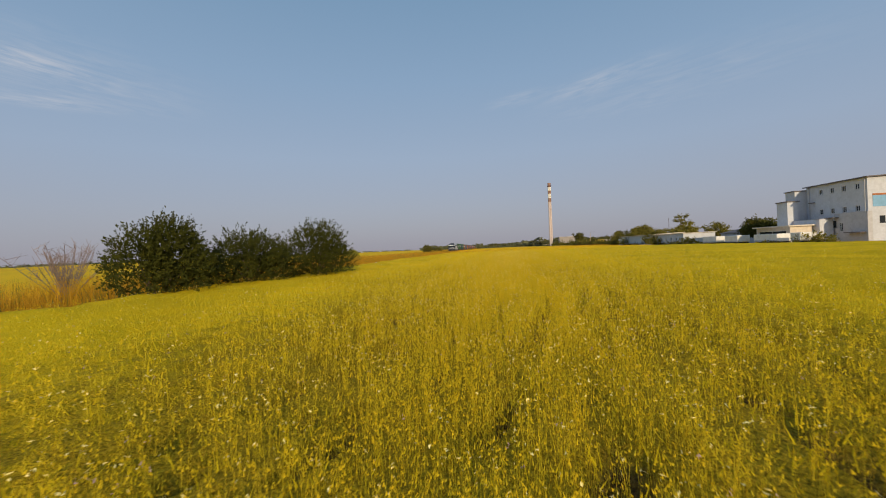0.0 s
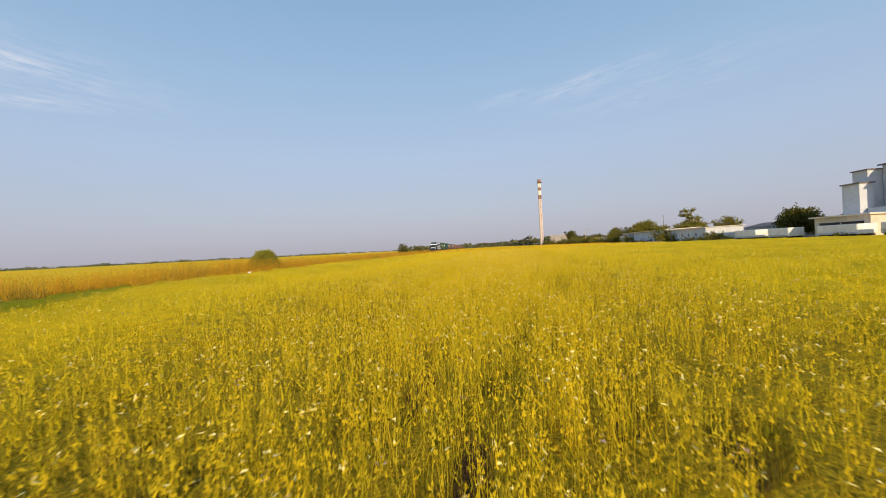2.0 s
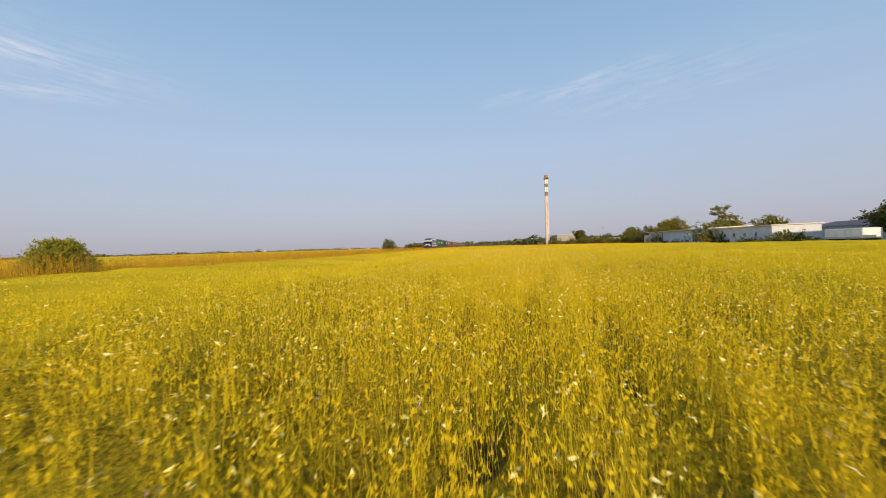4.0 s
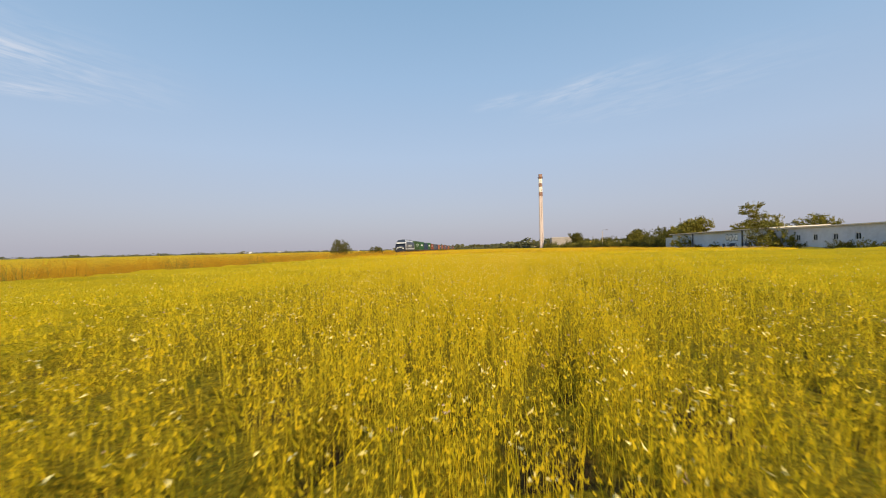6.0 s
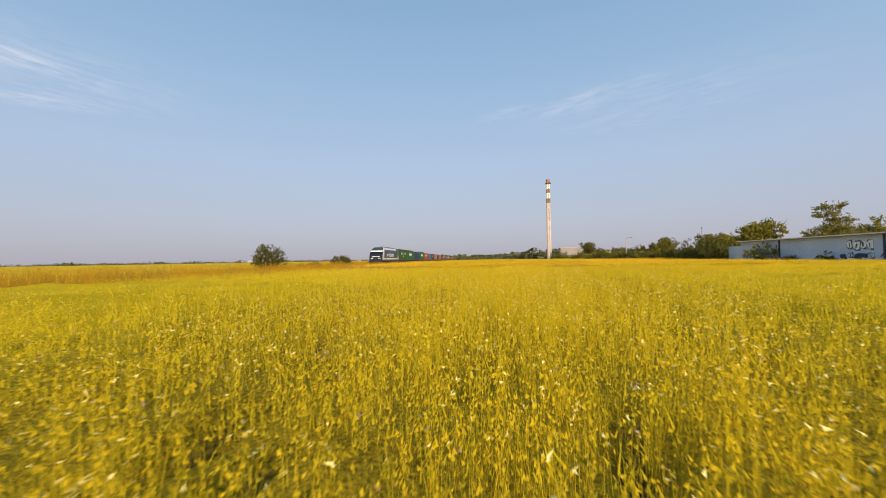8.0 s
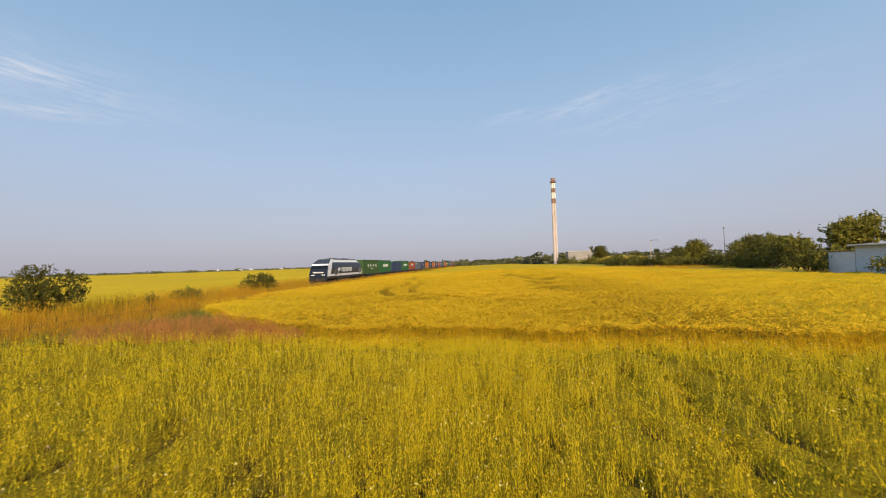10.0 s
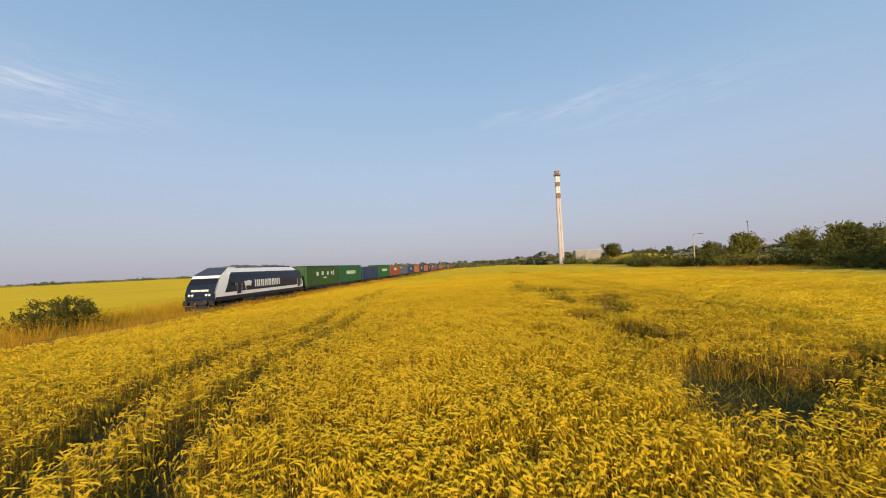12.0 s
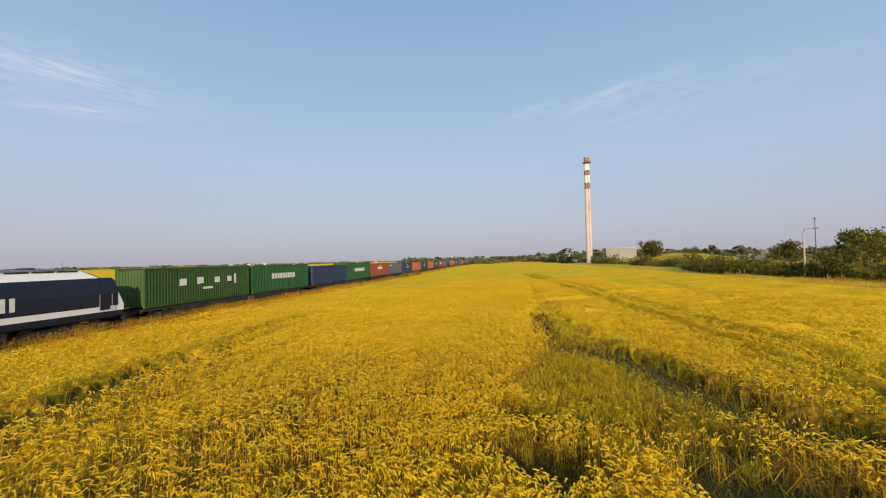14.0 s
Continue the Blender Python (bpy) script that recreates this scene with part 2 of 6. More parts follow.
M_BLACK = material("black_underframe", (0.03, 0.027, 0.026), 0.7, vary=0.4, grain=9, patch=1.2, bump=0.2, dirt=(0.10, 0.07, 0.05))
M_NAVY = material("navy_loco_paint", (0.014, 0.02, 0.038), 0.35, vary=0.2, grain=3, patch=0.5, bump=0.02)
M_WHITE = material("white_loco_paint", (0.93, 0.92, 0.92), 0.4, vary=0.06, grain=3, patch=0.7, bump=0.02)
M_VISOR = material("slate_visor_paint", (0.055, 0.065, 0.09), 0.6, vary=0.2, grain=4, patch=0.8, bump=0.05)
M_ROOF = material("grey_loco_roof", (0.20, 0.22, 0.25), 0.55, vary=0.3, grain=4, patch=0.8, bump=0.1, dirt=(0.12, 0.11, 0.1))
M_GLASS = material("dark_cab_glass", (0.012, 0.014, 0.018), 0.08, vary=0.1, bump=0)
M_LAMP = material("lamp_glass", (0.85, 0.85, 0.82), 0.15, vary=0.05, bump=0)
M_LETTER = material("white_lettering", (0.78, 0.78, 0.76), 0.5, vary=0.1, grain=6, patch=1, bump=0)
M_CGREEN = material("green_container_paint", (0.022, 0.11, 0.036), 0.5, vary=0.25, grain=4, patch=0.5, bump=0.05, dirt=(0.05, 0.12, 0.04))
M_CGREEN2 = material("dark_green_container_paint", (0.036, 0.088, 0.02), 0.5, vary=0.25, grain=4, patch=0.5, bump=0.05, dirt=(0.06, 0.10, 0.04))
M_CBLUE = material("navy_container_paint", (0.022, 0.045, 0.11), 0.5, vary=0.25, grain=4, patch=0.5, bump=0.05, dirt=(0.06, 0.06, 0.09))
M_CSLATE = material("slate_container_paint", (0.10, 0.12, 0.17), 0.5, vary=0.25, grain=4, patch=0.5, bump=0.05, dirt=(0.14, 0.12, 0.12))
M_CRED = material("brick_red_container_paint", (0.30, 0.065, 0.03), 0.5, vary=0.25, grain=4, patch=0.5, bump=0.05, dirt=(0.22, 0.09, 0.05))
M_CORANGE = material("orange_container_paint", (0.42, 0.14, 0.04), 0.5, vary=0.25, grain=4, patch=0.5, bump=0.05, dirt=(0.28, 0.12, 0.06))
M_PLASTER = material("white_plaster", (0.58, 0.595, 0.65), 0.85, vary=0.12, grain=3, patch=0.3, bump=0.15, dirt=(0.48, 0.49, 0.53))
M_GREYWALL = material("grey_render", (0.52, 0.51, 0.53), 0.9, vary=0.15, grain=3, patch=0.25, bump=0.2, dirt=(0.42, 0.41, 0.42))
M_BLUEWALL = material("pale_blue_wall", (0.48, 0.55, 0.66), 0.85, vary=0.15, grain=3, patch=0.3, bump=0.15, dirt=(0.46, 0.50, 0.56))
M_DULL = material("dull_grey_render", (0.33, 0.30, 0.29), 0.9, vary=0.15, grain=3, patch=0.25, bump=0.2, dirt=(0.27, 0.25, 0.24))
M_CREAM = material("cream_plaster", (0.66, 0.58, 0.48), 0.85, vary=0.12, grain=3, patch=0.3, bump=0.15, dirt=(0.5, 0.43, 0.36))
M_ROOFING = material("dark_roof_sheet", (0.14, 0.12, 0.12), 0.7, vary=0.3, grain=4, patch=0.5, bump=0.2)
M_TILE = material("light_roof_edge", (0.70, 0.62, 0.52), 0.7, vary=0.2, grain=4, patch=0.5, bump=0.1)
M_WINDOW = material("dark_window_glass", (0.02, 0.025, 0.03), 0.1, vary=0.1, bump=0)
M_FRAME = material("white_window_frame", (0.7, 0.7, 0.7), 0.5, vary=0.1, bump=0)
M_CBLUE2 = material("sign_blue_paint", (0.22, 0.42, 0.62), 0.6, vary=0.15, grain=3, patch=0.4, bump=0.05)
M_PAINTMARK = material("dark_sprayed_paint", (0.04, 0.05, 0.08), 0.6, vary=0.2, bump=0)
M_WOOD = material("grey_wood", (0.25, 0.20, 0.15), 0.9, vary=0.3, grain=14, patch=2, bump=0.4)
M_POLE = material("pole_concrete", (0.48, 0.40, 0.30), 0.85, vary=0.2, grain=8, patch=1, bump=0.2)
M_BALLAST = material("ballast_stone", (0.20, 0.17, 0.14), 0.95, vary=0.5, grain=18, patch=1, bump=1.0, depth=0.05)
M_TARP = material("white_trailer_cover", (0.78, 0.76, 0.74), 0.6, vary=0.1, grain=3, patch=0.5, bump=0.05, dirt=(0.6, 0.56, 0.52))
M_HILL = material("dry_grass_slope", (0.60, 0.38, 0.045), 0.95, vary=0.35, grain=1.5, patch=0.15, bump=0.5, depth=0.1, gloss=0.03)


# ---- mesh helpers ----
def part(name, bm, mat, parent, label=""):
    me = bpy.data.meshes.new(name)
    bm.to_mesh(me)
    bm.free()
    for m in mat if isinstance(mat, (list, tuple)) else (mat,):
        me.materials.append(m)
    ob = new(name, me)
    ob.parent = parent
    if label:
        ob["label"] = label
    return ob


def thing(name, m, label, category, group="", kind=""):
    ob = new(name)
    ob.empty_display_size = 0.2
    ob.matrix_world = m
    return tagged(ob, label, category, group, kind)


def box(bm, x0, x1, y0, y1, z0, z1, bevel=0.0, mat=0):
    vs = [bm.verts.new((x, y, z)) for x in (x0, x1) for y in (y0, y1) for z in (z0, z1)]
    fs = [bm.faces.new([vs[i] for i in f]) for f in ((0, 1, 3, 2), (4, 6, 7, 5), (0, 4, 5, 1), (2, 3, 7, 6), (0, 2, 6, 4), (1, 5, 7, 3))]
    for f in fs:
        f.material_index = mat
    if bevel:
        es = list({e for f in fs for e in f.edges})
        bmesh.ops.bevel(bm, geom=es, offset=bevel, segments=1, affect="EDGES")
    return vs


def boxes(*args, bevel=0.0):
    bm = bmesh.new()
    for a in args:
        box(bm, *a, bevel=bevel)
    return bm


def prism(bm, profile, axis, a, b, mat=0):
    """A closed profile of (u, v) pushed from a to b along an axis: 'x' takes (y, z), 'y' takes (x, z), 'z' takes (x, y)."""
    put = {"x": lambda u, v, w: (w, u, v), "y": lambda u, v, w: (u, w, v), "z": lambda u, v, w: (u, v, w)}[axis]
    r0, r1 = ([bm.verts.new(put(u, v, w)) for u, v in profile] for w in (a, b))
    n = len(profile)
    fs = [bm.faces.new((r0[i], r0[(i + 1) % n], r1[(i + 1) % n], r1[i])) for i in range(n)]
    fs += [bm.faces.new(r0[::-1]), bm.faces.new(r1)]
    for f in fs:
        f.material_index = mat
    return fs


def tube(bm, p, q, r0, r1, n=8, caps=True):
    p, q = Vector(p), Vector(q)
    t = (q - p).to_track_quat("Z", "Y").to_matrix()
    ring = [[bm.verts.new(c + t @ Vector((r * math.cos(2 * math.pi * i / n), r * math.sin(2 * math.pi * i / n), 0))) for i in range(n)] for c, r in ((p, r0), (q, r1))]
    for i in range(n):
        bm.faces.new((ring[0][i], ring[0][(i + 1) % n], ring[1][(i + 1) % n], ring[1][i]))
    if caps:
        bm.faces.new(ring[0][::-1]); bm.faces.new(ring[1])


def lathe(bm, profile, n=24, at=(0, 0)):
    rings = [[bm.verts.new((at[0] + r * math.cos(2 * math.pi * i / n), at[1] + r * math.sin(2 * math.pi * i / n), z)) for i in range(n)] for r, z in profile]
    for a, b in zip(rings, rings[1:]):
        for i in range(n):
            bm.faces.new((a[i], a[(i + 1) % n], b[(i + 1) % n], b[i]))
    bm.faces.new(rings[-1]); bm.faces.new(rings[0][::-1])


def soup(name, verts, faces, mats, index=None, smooth=False):
    """One mesh object out of arrays: verts (n, 3), faces (m, 3 or 4)."""
    me = bpy.data.meshes.new(name)
    n, k = faces.shape
    me.vertices.add(len(verts)); me.loops.add(n * k); me.polygons.add(n)
    me.vertices.foreach_set("co", np.ascontiguousarray(verts, np.float32).ravel())
    me.loops.foreach_set("vertex_index", np.ascontiguousarray(faces, np.int32).ravel())
    me.polygons.foreach_set("loop_start", np.arange(0, n * k, k, dtype=np.int32))
    for m in mats:
        me.materials.append(m)
    if index is not None:
        me.polygons.foreach_set("material_index", np.ascontiguousarray(index, np.int32))
    me.polygons.foreach_set("use_smooth", np.full(n, smooth))
    me.update(calc_edges=True)
    return new(name, me)


RNG = np.random.default_rng(7)


def waves(x, y, scale, seed=0):
    """Smooth value noise from sums of sines, -1 to 1."""
    r = np.random.default_rng(seed)
    out = np.zeros_like(np.asarray(x, float))
    for i in range(6):
        a, ph, f = r.uniform(0, 6.28), r.uniform(0, 6.28), r.uniform(0.6, 2.0) / scale
        out += np.sin((x * math.cos(a) + y * math.sin(a)) * f * 6.28 + ph)
    return out / 3.2


def to_world(lat, al):
    return RAIL_X + lat * CA + al * SA, al * CA - lat * SA


# the camera's flight line, drawn on; stalks are built singly in a strip along it
FLIGHT_LAT, FLIGHT_AL = zip((12, -12), (14, 0.2), (14.9, 15), (15.4, 35), (18, 65), (19.3, 91), (22.6, 122), (22.9, 135), (23.8, 147), (25.1, 168), (27, 200), (31, 260))


# ---- the fields' plan, in the railway's frame ----
FIELD_OUT = 63.0
TRACKS = [  # wheel tracks through the wheat: half width, depth, points (lat, al)
    (0.44, 0.66, [(13.4, 167), (14.6, 161), (13.4, 155.5), (14.2, 150.5), (16, 145.6), (18.1, 143)]),
    (0.52, 0.66, [(18.1, 143), (19.3, 142), (20.2, 141.4), (21.4, 140.8), (22.2, 140.3), (24.5, 139.7)]),
    (0.34, 0.62, [(15.4, 167), (16.2, 160), (16.1, 153.5), (17.2, 148.4), (18.4, 146)]),
    (0.38, 0.60, [(18.4, 146), (20.2, 144), (21.9, 143.1), (24.1, 142.2), (26.5, 141.6)]),
    (0.22, 0.30, [(40.3, 187), (42.3, 195), (45.7, 212), (49, 235)]),
    (0.20, 0.30, [(13.2, 168), (13.0, 176), (12.7, 183), (12.3, 196)]),
]
for shift in (0, 1.9):  # a tractor's pair of wheels
    TRACKS.append((0.34, 0.62, [(la + shift, al) for la, al in ((36.0, 160), (35.7, 174), (35.4, 181), (35.2, 189), (34.9, 199), (34.5, 214), (33.2, 236), (31, 270))]))
LODGED = [  # beaten-down patches: lat, al, radius across, radius along
    (47.6, 183, 2.0, 1.1), (51.3, 195.6, 2.0, 1.4), (44.6, 177.7, 1.6, 0.9), (42, 203, 1.6, 1.2), (39, 170, 1.0, 1.1), (33.4, 171.4, 1.0, 0.9), (34.2, 156.6, 1.2, 0.7),
    (41.5, 173.0, 1.9, 0.8), (46, 169.8, 2.4, 0.8), (52, 178, 2.6, 1.0), (56, 205, 3.2, 1.6), (49.7, 191, 2.6, 0.8), (38.6, 214, 2.0, 1.0), (40.5, 191, 1.6, 0.6), (45.6, 206, 1.6, 1.0), (45.9, 199, 1.3, 0.8),
]
HOLES = [  # trenches and holes where the stalks are gone: half width, depth, points (lat, al)
    (0.62, 0.85, [(28.2, 187.6), (29.3, 186.6), (30.3, 184.4), (30.6, 182.0), (31.1, 180.4), (31.5, 179.2), (32.6, 178.4)]),
    (0.42, 0.80, [(25.3, 178.6), (26.6, 178.3), (27.9, 178.1), (28.7, 177.7), (29.7, 177.7)]),
    (0.70, 0.85, [(28.9, 175.7), (30.1, 175.6)]), (0.45, 0.80, [(25.3, 176.6), (26.1, 175.8)]), (0.60, 0.85, [(28.2, 173.4), (28.6, 172.6)]),
    (0.70, 0.85, [(32.2, 174.9), (33.0, 174.6)]), (0.65, 0.85, [(28.7, 170.3), (29.2, 169.3)]), (0.60, 0.85, [(31.3, 170.9), (32.2, 170.8), (33.0, 170.6)]),
    (0.85, 0.85, [(30.3, 168.7), (30.9, 168.6)]), (0.50, 0.80, [(31.4, 167.7), (30.9, 165.4), (31.3, 164.7)]), (0.80, 0.85, [(28.8, 163.0), (29.8, 163.2)]),
    (0.50, 0.80, [(26.5, 165.8), (26.9, 166.0)]), (0.40, 0.80, [(24.8, 162.4), (25.1, 162.4)]), (0.50, 0.80, [(27.8, 161.3), (28.2, 161.1)]),
    (0.50, 0.80, [(29.0, 158.9), (29.1, 157.6), (29.3, 155.6)]), (0.60, 0.85, [(32.4, 161.1), (32.6, 161.3)]), (0.40, 0.70, [(25.3, 158.0), (25.5, 158.2)]),
    (0.80, 0.85, [(29.2, 151.6), (28.5, 149.6)]), (0.50, 0.80, [(29.3, 150.0), (28.3, 148.9)]), (0.70, 0.80, [(33.3, 152.7), (33.7, 152.9)]), (0.55, 0.75, [(30.7, 150.7), (31.0, 150.9)]),
    (0.45, 0.75, [(32.5, 171.9), (32.9, 172.6)]), (0.45, 0.72, [(29.2, 173.4), (29.3, 170.7)]), (0.45, 0.55, [(27.7, 198.4), (27.6, 191), (27.9, 188)]),
    (0.50, 0.70, [(29.6, 224), (32.6, 223.5), (34.2, 219)]), (0.40, 0.60, [(28.1, 206), (30.5, 206.4), (33.2, 208.9)]), (0.50, 0.50, [(32.0, 198.5), (32.8, 198.5)]),
    (0.30, 0.60, [(44.6, 217), (46.2, 216)]), (0.30, 0.60, [(44.8, 207.4), (46.4, 206.6)]), (0.28, 0.55, [(38.8, 191.9), (41.6, 190.6)]), (0.35, 0.65, [(48.8, 194.4), (51.2, 191.4)]),
    (0.32, 0.60, [(46.0, 181), (48.2, 180)]), (0.35, 0.60, [(44.6, 169.9), (47.4, 169.4)]), (0.32, 0.60, [(45.2, 174.8), (47.0, 174.0)]), (0.35, 0.60, [(50.4, 198.2), (53.0, 196.4)]),
    (0.60, 0.85, [(11.7, 176.6), (12.2, 178.0), (12.0, 179.2), (11.6, 181.0), (11.4, 183.0), (11.5, 185.4)]), (0.35, 0.40, [(11.4, 185.2), (10.7, 192), (11.1, 197.4)]),
]
THIN_AL = (150, 156, 165, 172, 176.5, 178.6, 180, 183, 186, 190, 198, 206, 228)
THIN_LAT = (26.6, 28.2, 29.8, 29.5, 28.4, 27.6, 27.6, 27.9, 28.3, 28.6, 28.4, 28.7, 29.2)
THIN_HALF = (0.8, 0.9, 0.9, 0.8, 0.7, 1.8, 2.5, 2.4, 1.9, 1.2, 0.8, 0.6, 0.4)


def field_in(al):
    """lat of the crop's edge along the railway."""
    return np.interp(al, (118, 128), (1.5, 2.2))


def near_line(lat, al, pts):
    best = np.full(np.shape(lat), 1e9)
    for (x0, y0), (x1, y1) in zip(pts, pts[1:]):
        dx, dy = x1 - x0, y1 - y0
        u = np.clip(((lat - x0) * dx + (al - y0) * dy) / (dx * dx + dy * dy), 0, 1)
        best = np.minimum(best, np.hypot(lat - x0 - u * dx, al - y0 - u * dy))
    return best


def beaten(lat, al, grow=0.0):
    """How far the wheat is beaten down, in metres; grow widens the damaged places."""
    wob = 0.35 * waves(lat, al, 1.7, 5)
    rag = waves(lat, al, 0.8, 6)
    d = np.zeros(np.shape(lat))
    for w, deep, pts in TRACKS:
        wide = w * (1.15 + 0.3 * wob + 0.12 * rag) + grow
        d = np.maximum(d, deep * np.clip((wide - near_line(lat, al, pts)) / 0.22, 0, 1))
    for x, y, a, b in LODGED:
        r = np.hypot((lat - x) / a, (al - y) / b) + wob + 0.25 * rag
        d = np.maximum(d, (0.42 if x < 40 else 0.26) * np.clip((1.15 - r) * 3, 0, 1))
    d = np.maximum(d, 0.2 * np.clip((waves(lat, al, 2.4, 14) - 0.8) * 4, 0, 1))
    # a ragged thin strip of bare green stalks, broken by holes
    across = np.abs(lat - np.interp(al, THIN_AL, THIN_LAT) - 0.5 * waves(lat, al, 6, 7)) / np.interp(al, THIN_AL, THIN_HALF)
    inside = np.clip((1.1 - across + 0.4 * wob) * 6, 0, 1) * ((al > 150) & (al < 230))
    d = np.maximum(d, inside * (np.interp(al, (170, 177, 179, 188, 192, 200), (0.10, 0.12, 0.40, 0.40, 0.30, 0.24)) + 0.10 * rag))
    d = np.maximum(d, inside * 0.55 * np.clip((waves(lat, al, 1.5, 8) - 0.75) * 5, 0, 1))
    for w, deep, pts in HOLES:
        wide = w * (1.58 + 0.5 * wob + 0.35 * rag) + grow
        d = np.maximum(d, deep * np.clip((wide - near_line(lat, al, pts)) / 0.2, 0, 1))
    return d


EDGE_LAT, EDGE_AL = (2, 6, 9, 13.5, 15.9, 18.6, 22, 27, 40, 63), (143.5, 139.2, 136.3, 132.5, 131.2, 130.2, 130.0, 129.2, 127.5, 124)


def wheat_start(lat):
    """al at which the wheat begins."""
    return np.interp(lat, EDGE_LAT, EDGE_AL) + 0.25 * np.sin(lat * 1.7)


def corner(lat, al):
    """The wild corner between the two crops and the railway."""
    return (lat < 15.6) & (al > 129.9 + 0.3 * np.sin(lat * 2.3)) & (al < wheat_start(lat))


def crop_top(lat, al, grow=0.0):
    """Height of the crop's tips over the ground."""
    start = wheat_start(lat)
    is_wheat = al > start
    h = 0.85 + 0.13 * np.clip((7 - lat) / 4, 0, 1) * np.clip((75 - al) / 12, 0, 1) + 0.05 * waves(lat, al, 9.0, 1) + 0.04 * waves(lat, al, 2.2, 2)
    h = h + np.where(is_wheat, 0.045 * waves(lat, al, 1.3, 4) + 0.025 * waves(lat, al, 0.6, 11) - beaten(lat, al, grow), 0.03 * waves(lat, al, 0.9, 3) - 0.34 * np.clip((al - start + 2.2) / 1.2, 0, 1))
    return np.where(corner(lat, al), 0.10, np.maximum(h, 0.04)), is_wheat


# ---- ground and far fields ----
def ground():
    n = 48
    g = np.concatenate([-np.geomspace(4200, 30, n), np.linspace(-24, 24, 9), np.geomspace(30, 4200, n)])
    gx, gy = np.meshgrid(g, g + 120, indexing="ij")
    m = len(g)
    v = np.stack([gx, gy, 0 * gx], -1).reshape(-1, 3)
    i = np.arange(m * m).reshape(m, m)
    f = np.stack([i[:-1, :-1], i[1:, :-1], i[1:, 1:], i[:-1, 1:]], -1).reshape(-1, 4)
    tagged(soup("ground", v, f, [M_GROUND]), "flat farmland soil reaching to the horizon", "ground", kind="structure")


def sheet(name, lats, als, height, mats, pick, label, category):
    la, al = np.meshgrid(lats, als, indexing="ij")
    x, y = to_world(la, al)
    v = np.stack([x, y, height(la, al)], -1).reshape(-1, 3)
    i = np.arange(la.size).reshape(la.shape)
    f = np.stack([i[:-1, :-1], i[1:, :-1], i[1:, 1:], i[:-1, 1:]], -1).reshape(-1, 4)
    idx = pick((la[:-1, :-1] + la[1:, 1:]) / 2, (al[:-1, :-1] + al[1:, 1:]) / 2).ravel().astype(int)
    return tagged(soup(name, v, f, mats, idx, True), label, category, kind="stuff")


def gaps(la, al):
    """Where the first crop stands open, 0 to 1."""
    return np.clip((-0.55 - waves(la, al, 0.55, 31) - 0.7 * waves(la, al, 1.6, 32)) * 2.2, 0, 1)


def canopy():
    lats = np.concatenate([np.array([1.5, 1.75]), np.arange(2.2, 9, 0.6), np.arange(9, 23, 0.25), np.arange(23, 37, 0.16), np.arange(37, 40, 0.25), np.arange(40, 54, 0.4), np.arange(54, 63.5, 1.0)])
    als = np.concatenate([np.arange(-60, -6, 2.0), np.arange(-6, 124, 0.6), np.arange(124, 146, 0.25), np.arange(146, 190, 0.16), np.arange(190, 196, 0.25), np.arange(196, 226, 0.4), np.arange(226, 260, 1.0), np.arange(260, 640, 6)])

    # fitted to the view: growth closes and lightens away from the camera's flight line
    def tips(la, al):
        off = np.abs(la - np.interp(al, FLIGHT_AL, FLIGHT_LAT))
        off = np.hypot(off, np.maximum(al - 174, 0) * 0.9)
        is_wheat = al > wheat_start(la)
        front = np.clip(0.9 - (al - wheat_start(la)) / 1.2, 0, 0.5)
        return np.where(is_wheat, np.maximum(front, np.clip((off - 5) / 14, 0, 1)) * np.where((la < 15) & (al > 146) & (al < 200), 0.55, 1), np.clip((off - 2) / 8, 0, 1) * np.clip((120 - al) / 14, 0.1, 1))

    def h(la, al):
        top, is_wheat = crop_top(la, al, 0.22)
        edge = np.clip((la - field_in(al)) / np.interp(al, (118, 128), (0.25, 0.8)), 0, 1) * np.where(is_wheat, np.clip((al - wheat_start(la)) / 0.5, 0.1, 1), 1)
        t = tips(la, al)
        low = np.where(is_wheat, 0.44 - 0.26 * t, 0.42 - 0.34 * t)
        ripple = 0.04 * waves(la, al, 1.1, 9) + np.where(is_wheat, 0, 0.03 * waves(la, al, 0.6, 10))
        return (top - low + ripple - gaps(la, al) * np.where(is_wheat, 0.0, 0.40) * (1 - 0.9 * t)).clip(0.04) * edge - 0.03 * (edge <= 0)

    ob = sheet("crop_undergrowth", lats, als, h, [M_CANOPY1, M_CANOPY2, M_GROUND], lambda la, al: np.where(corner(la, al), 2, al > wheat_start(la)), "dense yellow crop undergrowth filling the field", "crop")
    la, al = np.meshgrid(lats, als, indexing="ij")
    # second value: shade painted into gaps and holes, darker where they are deep
    for key, value in (("tips", tips(la, al)), ("hollow_shade", np.where(al > wheat_start(la), np.clip(beaten(la, al, 0.1) - 0.2, 0, 1) * 3.0, 0.9 * gaps(la, al) * (1 - tips(la, al))))):
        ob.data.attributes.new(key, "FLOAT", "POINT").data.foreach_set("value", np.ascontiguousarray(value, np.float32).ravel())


def far_fields():
    lats = np.concatenate([-np.geomspace(2500, 14, 60), [-11, -9.5]])
    als = np.concatenate([-np.geomspace(1500, 20, 24), np.arange(-10, 300, 4), np.geomspace(300, 2600, 50)])
    strip = lambda la, al: (la < -700) & (la > -1000)

    def h(la, al):
        return np.where(la > -10, 0.02, 0.62 + 0.05 * waves(la, al, 14, 21))

    sheet("far_crop", lats, als, h, [M_FARFIELD, M_WEED], strip, "flat bright yellow grain field beyond the railway", "crop")


